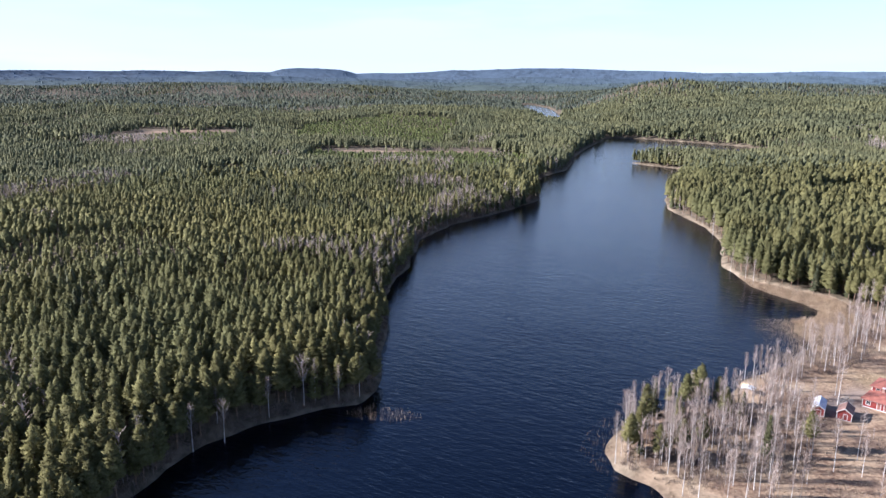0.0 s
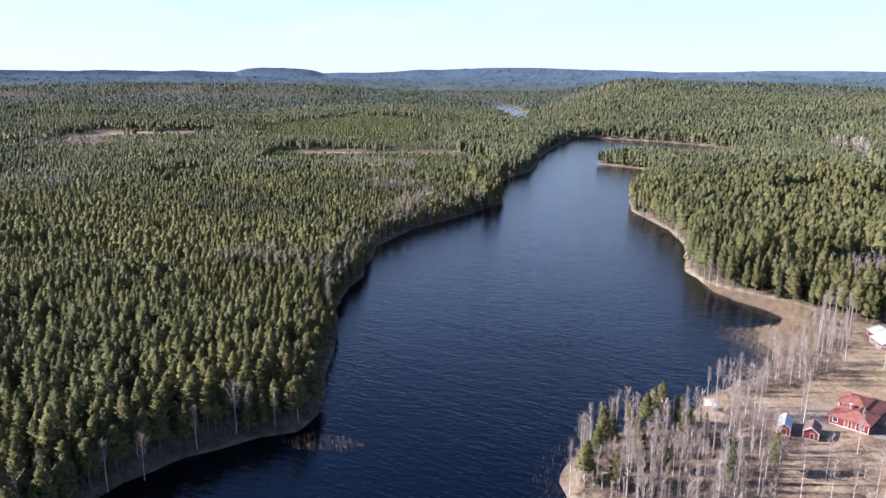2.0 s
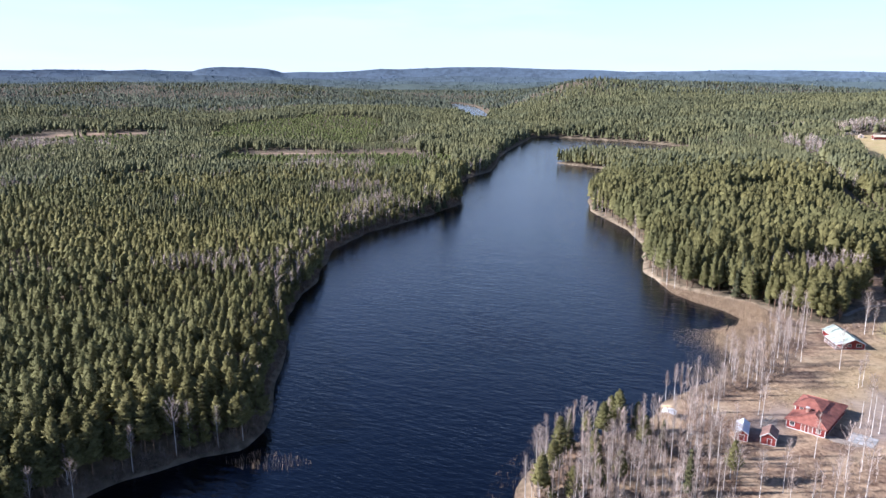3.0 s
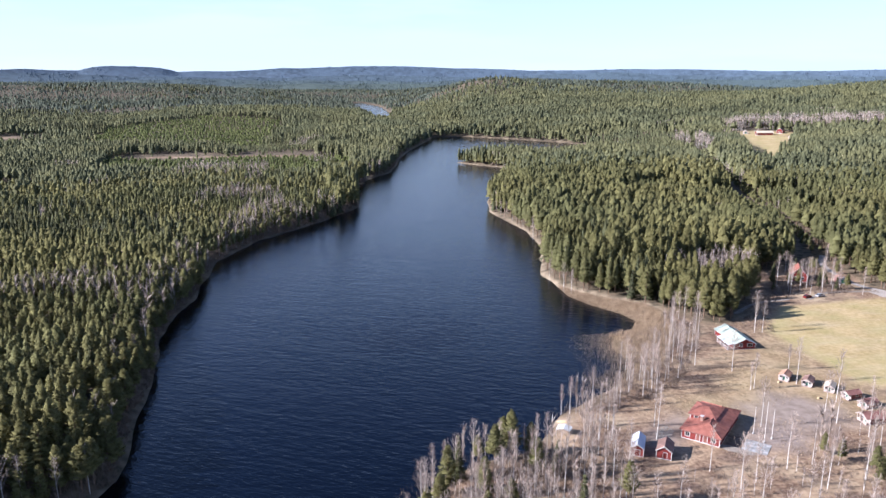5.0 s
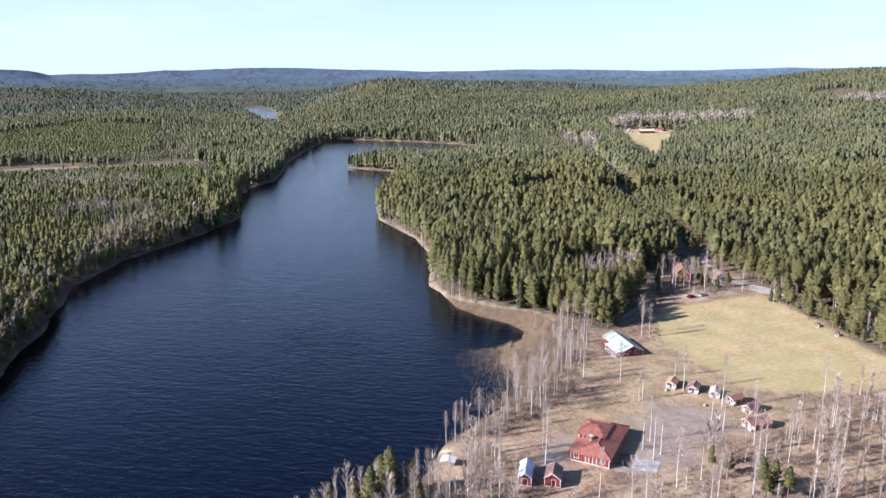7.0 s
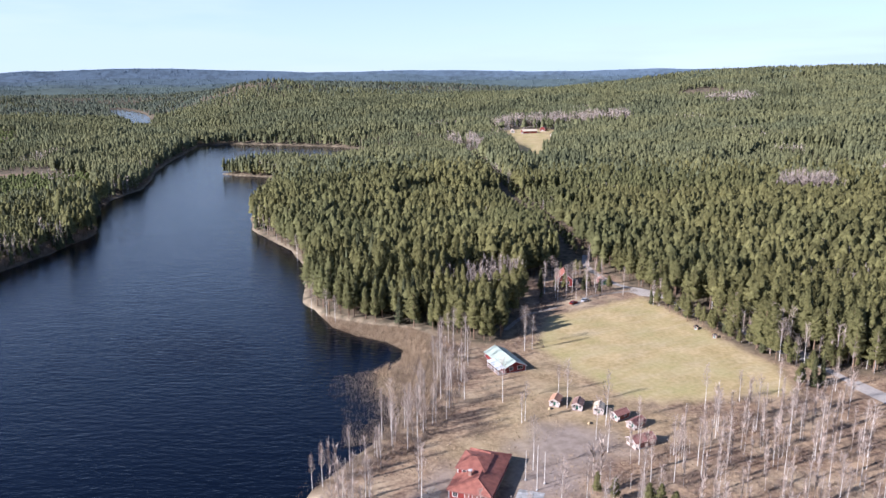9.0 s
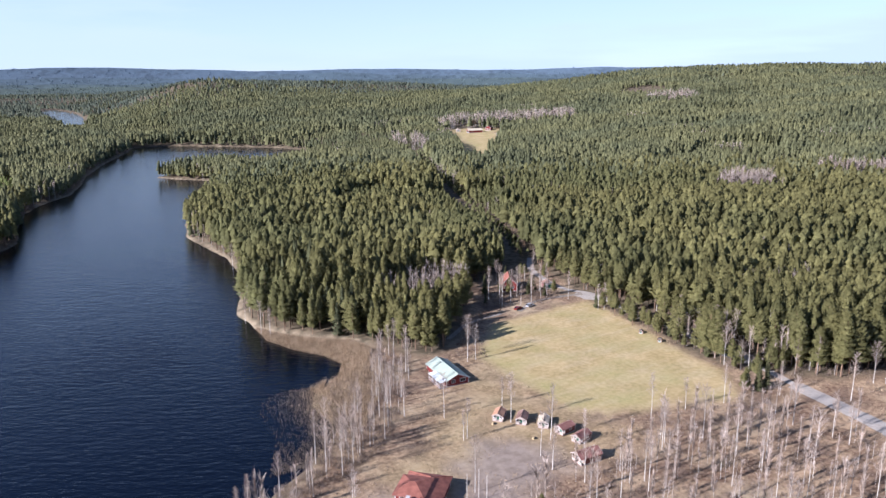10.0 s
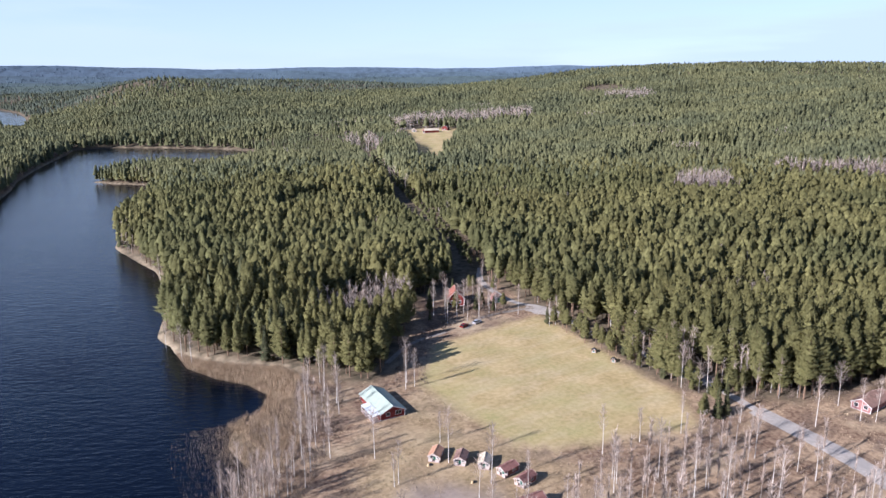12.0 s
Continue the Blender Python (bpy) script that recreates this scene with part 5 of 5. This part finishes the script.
        if kind == "door":
            part("handle", block(xb - 0.2, yy - 0.1, za + 1.0, xb - 0.1, yy - 0.03, za + 1.08), M_METAL, d_)
        else:
            part("crossbar", block((xa + xb) / 2 - 0.03, yy - 0.06, za, (xa + xb) / 2 + 0.03, yy - 0.03, zb), M_WHITE, d_)
    opening(1.0, 2.1, 1.0, 2.2, 0.0)
    opening(5.9, 6.9, 0.3, 2.35, 0.0, "door")
    opening(4.0, 4.9, 0.3, 2.35, 0.0, "door")
    opening(8.0, 9.0, 1.0, 2.2, 0.0)
    opening(1.2, 2.1, 3.1, 4.1, y0)
    opening(3.7, 4.6, 3.1, 4.1, y0)
    for xx, yy in ((0, 0), (W_, 0), (W_, L_), (0, L_)):
        part("corner_board", block(xx - 0.1, yy - 0.1, 0.25, xx + 0.1, yy + 0.1, E - 0.02), M_WHITE, ob)
    for xx in (x0, x1 - 0.1):
        part("corner_board", block(xx - 0.06, y0 - 0.06, 2.6, xx + 0.14, y0 + 0.1, top), M_WHITE, ob)
    ob.matrix_basis = pose(127.2, 202.5, ground_z(133, 205), 0, 0, -47.7)
    return ob


main_house()
gable_house("boathouse", "narrow red shed with pale sheet metal roof", "shed", 112.2, 198.8, (0.52, 0.854), 3.1, 7.2, 2.5, 3.5, M_RED, M_SHEET, doors=[("front", 0, 1.3, 1.7)], over=0.25, paint=M_RED)
gable_house("wood_shed", "small red shed with worn brown tiled roof", "shed", 118.0, 195.0, (0.583, 0.812), 3.7, 5.4, 2.5, 3.8, M_RED, M_TILE_BROWN, doors=[("front", 0.3, 0.9, 1.7)], over=0.3, paint=M_RED)
hall = gable_house("hall", "long dark red hall with mint-green metal roof", "house", 185.5, 264.6, (0.14, 0.99), 7.8, 15.8, 2.3, 4.1, M_RED, M_MINT,
                   windows=[("front", -1.5, 1.6, 1.1, 1.0), ("front", 1.9, 1.6, 1.8, 1.1), ("right", -4, 1.6, 1.2, 1.0), ("right", 3, 1.6, 1.2, 1.0), ("left", 5.5, 1.6, 1.2, 1.0)], over=0.45)
part("porch_roof", sheet([(-4.0, -8.3, 2.55), (-4.0, 0.8, 2.55), (-6.6, 0.8, 2.1), (-6.6, -8.3, 2.1)], 0.1), M_CANVAS, hall, "white porch roof")
for yy in (-8.1, -5.2, -2.3, 0.6):
    part("porch_post", block(-6.5, yy - 0.07, 0, -6.36, yy + 0.07, 2.1), M_WHITE, hall)
part("porch_rail", block(-6.47, -8.1, 0.85, -6.39, 0.6, 0.97), M_WHITE, hall)
part("porch_floor", block(-6.6, -8.2, -0.1, -4.1, 0.7, 0.18), M_GREYWOOD, hall)

CABINS = [((181.7, 230.9), (0.77, 0.63), 3.0, 3.9, M_TILE_ORANGE, "small white-fronted cabin with faded orange roof"),
          ((185.9, 225.4), (0.75, 0.66), 3.0, 3.9, M_TILE_BROWN, "small white-fronted cabin with brown roof"),
          ((189.6, 220.1), (0.72, 0.69), 2.9, 3.6, M_TILE_PALE, "small pale cabin with sand-coloured roof"),
          ((192.2, 213.6), (0.99, 0.10), 3.0, 4.2, M_TILE_DARK, "small white cabin with dark red roof"),
          ((192.6, 207.4), (0.98, 0.18), 3.0, 4.2, M_TILE_DARK, "small white cabin with red tile roof")]
for (cx, cy), tw, w, l, roof, label in CABINS:
    gable_house("cabin", label, "cabin", cx, cy, tw, w, l, 1.8, 2.6, M_CABIN, roof, windows=[("front", -0.9, 1.15, 0.7, 0.75), ("front", 0.95, 1.15, 0.7, 0.75), ("left", 0.2, 1.35, 0.8, 0.7), ("right", 0.2, 1.35, 0.8, 0.7)],
                doors=[("front", 0, 0.7, 1.45)], over=0.2, porch=0.9, group="row of camping cabins", front_wall=M_CREAM, trim=M_PALE)
gable_house("cabin", "larger pale cabin with faded reddish roof", "cabin", 186.3, 198.7, (0.985, -0.1), 4.0, 5.6, 2.1, 3.3, M_CABIN, M_TILE_DARK, windows=[("front", -1.1, 1.35, 0.9, 0.9), ("left", 0.5, 1.35, 0.9, 0.8)],
            doors=[("front", 0.7, 0.8, 1.7)], over=0.3, porch=1.0, group="row of camping cabins", front_wall=M_CREAM, trim=M_PALE)
gable_house("cottage", "faded red cottage with brown roof beside the road", "house", 304.0, 174.6, (1.0, -0.03), 5.6, 12.0, 2.3, 4.0, M_PINKRED, M_TILE_BROWN,
            windows=[("front", -1.5, 1.6, 1.1, 1.1), ("front", 1.3, 1.6, 1.1, 1.1), ("left", -3, 1.6, 1.1, 1.0), ("left", 2, 1.6, 1.1, 1.0)], over=0.4)
gable_house("red_house", "tall red house with steep orange-red tiled roof among trees", "house", 265.0, 331.5, (0.55, 0.83), 7.2, 9.0, 3.4, 7.0, M_RED, M_TILE,
            windows=[("front", -1.6, 1.8, 1.0, 1.2), ("front", 1.6, 1.8, 1.0, 1.2), ("front", 0, 4.6, 0.9, 1.1), ("left", 0, 1.8, 1.0, 1.2)], over=0.45)
gable_house("garage", "small white-gabled outbuilding under the pines", "shed", 281.0, 322.0, (0.3, 0.95), 4.0, 5.0, 2.2, 3.4, M_PINKRED, M_TILE_BROWN, doors=[("front", 0, 1.6, 1.8)], over=0.3, front_wall=M_WHITE)
for (x, y) in ((270.2, 255.2), (268.9, 244.9)):
    gable_house("dugout_hut", "tiny white-fronted hut with dark roof at the field edge", "hut", x, y, (0.8, 0.55), 1.3, 1.5, 1.1, 1.4, M_TILE_BROWN, M_RUBBER, doors=[("front", 0, 0.6, 1.1)], over=0.25, group="two huts beside the field", front_wall=M_CREAM, trim=M_TILE_BROWN)
# farm in the far clearing
gable_house("barn", "long pale barn with light roof in the far clearing", "barn", 690, 946, (0.97, -0.25), 8, 22, 3.5, 6.0, M_RED, M_TILE_PALE, windows=[("left", 0, 1.8, 2, 1.2)], doors=[("front", 0, 2.5, 2.6)], over=0.5)
gable_house("farmhouse", "red farmhouse with brown roof in the far clearing", "house", 722, 953, (0.8, 0.6), 8, 12, 4.0, 7.0, M_RED, M_TILE_BROWN, windows=[("front", -1.8, 2, 1.1, 1.3), ("front", 1.8, 2, 1.1, 1.3)], doors=[("front", 0, 1.0, 2.0)])
gable_house("farm_shed", "small pale shed in the far clearing", "shed", 680, 974, (0.5, 0.85), 6, 9, 3.0, 4.6, M_GREYWOOD, M_TILE_PALE, doors=[("front", 0, 2.0, 2.2)])
gable_house("farm_shed", "pale outbuilding at the edge of the far clearing", "shed", 694, 892, (0.9, 0.3), 6, 8, 2.8, 4.4, M_GREYWOOD, M_TILE_PALE, doors=[("front", 0, 2.0, 2.2)])


# ---------------------------------------------------------------- roads and yards
def smooth_line(line, n=12):
    p = [Vector((*q, 0)) for q in line]
    p = [p[0] * 2 - p[1]] + p + [p[-1] * 2 - p[-2]]
    res = []
    for k in range(1, len(p) - 2):
        for j in range(n):
            t = j / n
            a, b, c, d = p[k - 1], p[k], p[k + 1], p[k + 2]
            res.append(0.5 * ((2 * b) + (c - a) * t + (2 * a - 5 * b + 4 * c - d) * t * t + (3 * b - a - 3 * c + d) * t ** 3))
    return res + [p[-2]]


def strip(name, line, width, lift, material, label):
    pts, vs = smooth_line(line), []
    for k, p in enumerate(pts):
        d = (pts[min(k + 1, len(pts) - 1)] - pts[max(k - 1, 0)]).normalized()
        s = Vector((-d.y, d.x, 0))
        for f in (-0.5, -0.25, 0, 0.25, 0.5):
            wob_ = 0.25 * (noise.noise(p * 0.3 + Vector((f * 9, 0, 0)))) if abs(f) == 0.5 else 0
            q = p + s * (width * f + wob_)
            vs.append((q.x, q.y, ground_z(q.x, q.y) + lift + 0.06 * (1 - 4 * f * f)))
    q = [(5 * k + j, 5 * k + j + 1, 5 * k + j + 6, 5 * k + j + 5) for k in range(len(pts) - 1) for j in range(4)]
    return tagged(new(name, raw_mesh(name, vs, q, [material], smooth=True)), label, "road", kind="structure")


strip("road", ROAD[:5], 6.6, 0.05, M_GRAVEL, "pale grey gravel road")
strip("road", ROAD[4:], 3.0, 0.05, M_GRAVEL, "pale gravel road along the field")
strip("road", [(248, 303), (262, 309), (276, 308), (287, 305)], 2.2, 0.07, M_DIRT, "dirt lane to the red house")
strip("road", [(205, 293), (222, 303), (240, 305)], 2.0, 0.07, M_DIRT, "dirt lane past the field corner")


def patch_sheet(name, cx, cy, rx_, ry_, yaw, lift, material, label):
    vs = [(cx, cy, ground_z(cx, cy) + lift)]
    for k in range(40):
        a = 2 * math.pi * k / 40
        f = 1 + 0.3 * noise.noise(Vector((math.cos(a) * 1.7 + cx, math.sin(a) * 1.7, cy))) + 0.2 * noise.noise(Vector((math.cos(a) * 6 + cx, math.sin(a) * 6, cy)))
        u, v = rx_ * f * math.cos(a), ry_ * f * math.sin(a)
        c, s = math.cos(radians(yaw)), math.sin(radians(yaw))
        px_, py_ = cx + u * c - v * s, cy + u * s + v * c
        vs.append((px_, py_, ground_z(px_, py_) + lift))
    ts = [(0, 1 + k, 1 + (k + 1) % 40) for k in range(40)]
    return tagged(new(name, raw_mesh(name, vs, ts, [material])), label, "yard", kind="structure")


patch_sheet("pavement", 124, 206, 4.5, 2.2, 48, 0.03, M_DIRT, "trodden earth yard beside the lodge")
patch_sheet("pavement", 138, 193, 5, 1.6, -45, 0.035, M_DIRT, "trodden path in front of the lodge")
patch_sheet("pavement", 286, 301, 4, 6.5, 10, 0.04, M_GRAVEL, "pale gravel parking place at the field corner")
patch_sheet("pavement", 281, 222, 4, 9, 10, 0.04, M_GRAVEL, "grey clearing beside the road")

# ---------------------------------------------------------------- loose things
def car(label, x, y, yaw, paint):
    ob = hold("car", label, "car", "parked cars")
    side = [(-2.15, 0.35), (2.15, 0.35), (2.2, 0.65), (2.1, 0.85), (1.2, 0.98), (-1.75, 1.0), (-2.15, 0.9), (-2.2, 0.6)]
    bm = prism(bmesh.new(), [(a, -0.86, b) for a, b in side], (0, 1.72, 0))
    bmesh.ops.bevel(bm, geom=bm.edges[:], offset=0.07, segments=2, affect="EDGES")
    part("body", bm, paint, ob)
    glass = [(-1.85, 0.98), (1.15, 0.96), (0.45, 1.42), (-1.35, 1.45)]
    bm = prism(bmesh.new(), [(a, -0.76, b) for a, b in glass], (0, 1.52, 0))
    part("cabin_glass", bm, M_GLASS, ob)
    bm = prism(bmesh.new(), [(-1.4, -0.74, 1.44), (0.5, -0.74, 1.41), (0.35, -0.74, 1.5), (-1.25, -0.74, 1.52)], (0, 1.48, 0))
    part("roof", bm, paint, ob)
    for wx in (-1.35, 1.35):
        for wy in (-0.82, 0.82):
            bm = bmesh.new()
            bmesh.ops.create_cone(bm, cap_ends=True, segments=14, radius1=0.32, radius2=0.32, depth=0.2, matrix=Matrix.Translation((wx, wy, 0.32)) @ Matrix.Rotation(math.pi / 2, 4, "X"))
            wh = part("wheel", bm, M_RUBBER, ob)
            bm = bmesh.new()
            bmesh.ops.create_cone(bm, cap_ends=True, segments=10, radius1=0.19, radius2=0.17, depth=0.22, matrix=Matrix.Translation((wx, wy + math.copysign(0.01, wy), 0.32)) @ Matrix.Rotation(math.pi / 2, 4, "X"))
            part("rim", bm, M_METAL, wh)
    for wy in (-0.6, 0.6):
        part("headlight", block(2.12, wy - 0.16, 0.62, 2.2, wy + 0.16, 0.76), M_WHITE, ob)
        part("taillight", block(-2.2, wy - 0.14, 0.68, -2.13, wy + 0.14, 0.84), M_CARRED, ob)
    ob.matrix_basis = pose(x, y, ground_z(x, y), 0, 0, yaw)


car("silver hatchback parked at the edge of the field", 256.0, 305.2, 12, M_SILVER)
car("dark red car parked under the birches", 249.3, 305.0, 16, M_CARRED)

tent = hold("party_tent", "small white canopy on four posts near the shore", "tent")
for sgn in (-1, 1):
    part("roof", sheet([(0, -1.6, 2.5), (0, 1.6, 2.5), (sgn * 2.0, 1.6, 2.05), (sgn * 2.0, -1.6, 2.05)], 0.06), M_CANVAS, tent, "white canvas roof")
    for yy in (-1.5, 1.5):
        part("post", block(sgn * 1.85 - 0.04, yy - 0.04, 0, sgn * 1.85 + 0.04, yy + 0.04, 2.06), M_METAL, tent)
tent.matrix_basis = pose(96.3, 211.6, ground_z(96.3, 211.6), 0, 0, -35)

boat = hold("rowing_boat", "upturned tan rowing boat lying on the sand", "boat")
bm = bmesh.new()
bmesh.ops.create_uvsphere(bm, u_segments=18, v_segments=10, radius=1)
for v in bm.verts:
    v.co = (v.co.x * 2.2 * (1 - 0.1 * v.co.y ** 2), v.co.y * 0.75 * (1 - 0.35 * v.co.x ** 2), max(v.co.z, 0) * 0.55 * (1 - 0.2 * v.co.x ** 2))
part("hull", bm, M_HULL, boat)
part("keel", block(-1.9, -0.03, 0.3, 1.9, 0.03, 0.58), M_GREYWOOD, boat)
boat.matrix_basis = pose(99.4, 219.3, ground_z(99.4, 219.3), 0, 0, -20)

terrace = hold("terrace", "pale concrete paving slabs laid beside the lodge", "paving")
for a in range(5):
    for b in range(5):
        part("paving_slab", block(a * 1.3 - 3.2, b * 1.3 - 3.2, 0, a * 1.3 - 1.95, b * 1.3 - 1.95, 0.09 + 0.012 * ((a * 7 + b * 3) % 4), 0.02), M_SLAB, terrace)
terrace.matrix_basis = pose(144.0, 193.0, ground_z(144, 193), 0, 0, -47)

for x, y, h in ((147.9, 199.9, 8.2), (147.7, 194.9, 12), (151.0, 196.2, 8.8)):
    ob = hold("pole", "tall bare pale wooden pole", "pole", "three poles beside the lodge")
    part("shaft", raw_mesh("shaft", *stem(h, 0.11, 0.06, 7, 0.0, 2), [M_BIRCH], smooth=True), None, ob)
    part("base", block(-0.2, -0.2, -0.1, 0.2, 0.2, 0.35, 0.03), M_STONE, ob)
    ob.matrix_basis = pose(x, y, ground_z(x, y), 0, 0, 0)

for x, y in ((177.3, 228.5), (181.4, 215.2)):
    ob = hold("wood_block", "pale chopping block with a dark fire ring", "stump", "blocks in front of the cabins")
    bm = bmesh.new()
    bmesh.ops.create_cone(bm, cap_ends=True, segments=12, radius1=0.32, radius2=0.28, depth=0.5, matrix=Matrix.Translation((0, 0, 0.25)))
    part("block", bm, M_HULL, ob)
    bm = bmesh.new()
    bmesh.ops.create_cone(bm, cap_ends=True, segments=14, radius1=0.6, radius2=0.55, depth=0.14, matrix=Matrix.Translation((0.9, -0.3, 0.07)))
    part("fire_ring", bm, M_RUBBER, ob)
    ob.matrix_basis = pose(x, y, ground_z(x, y), 0, 0, 20)
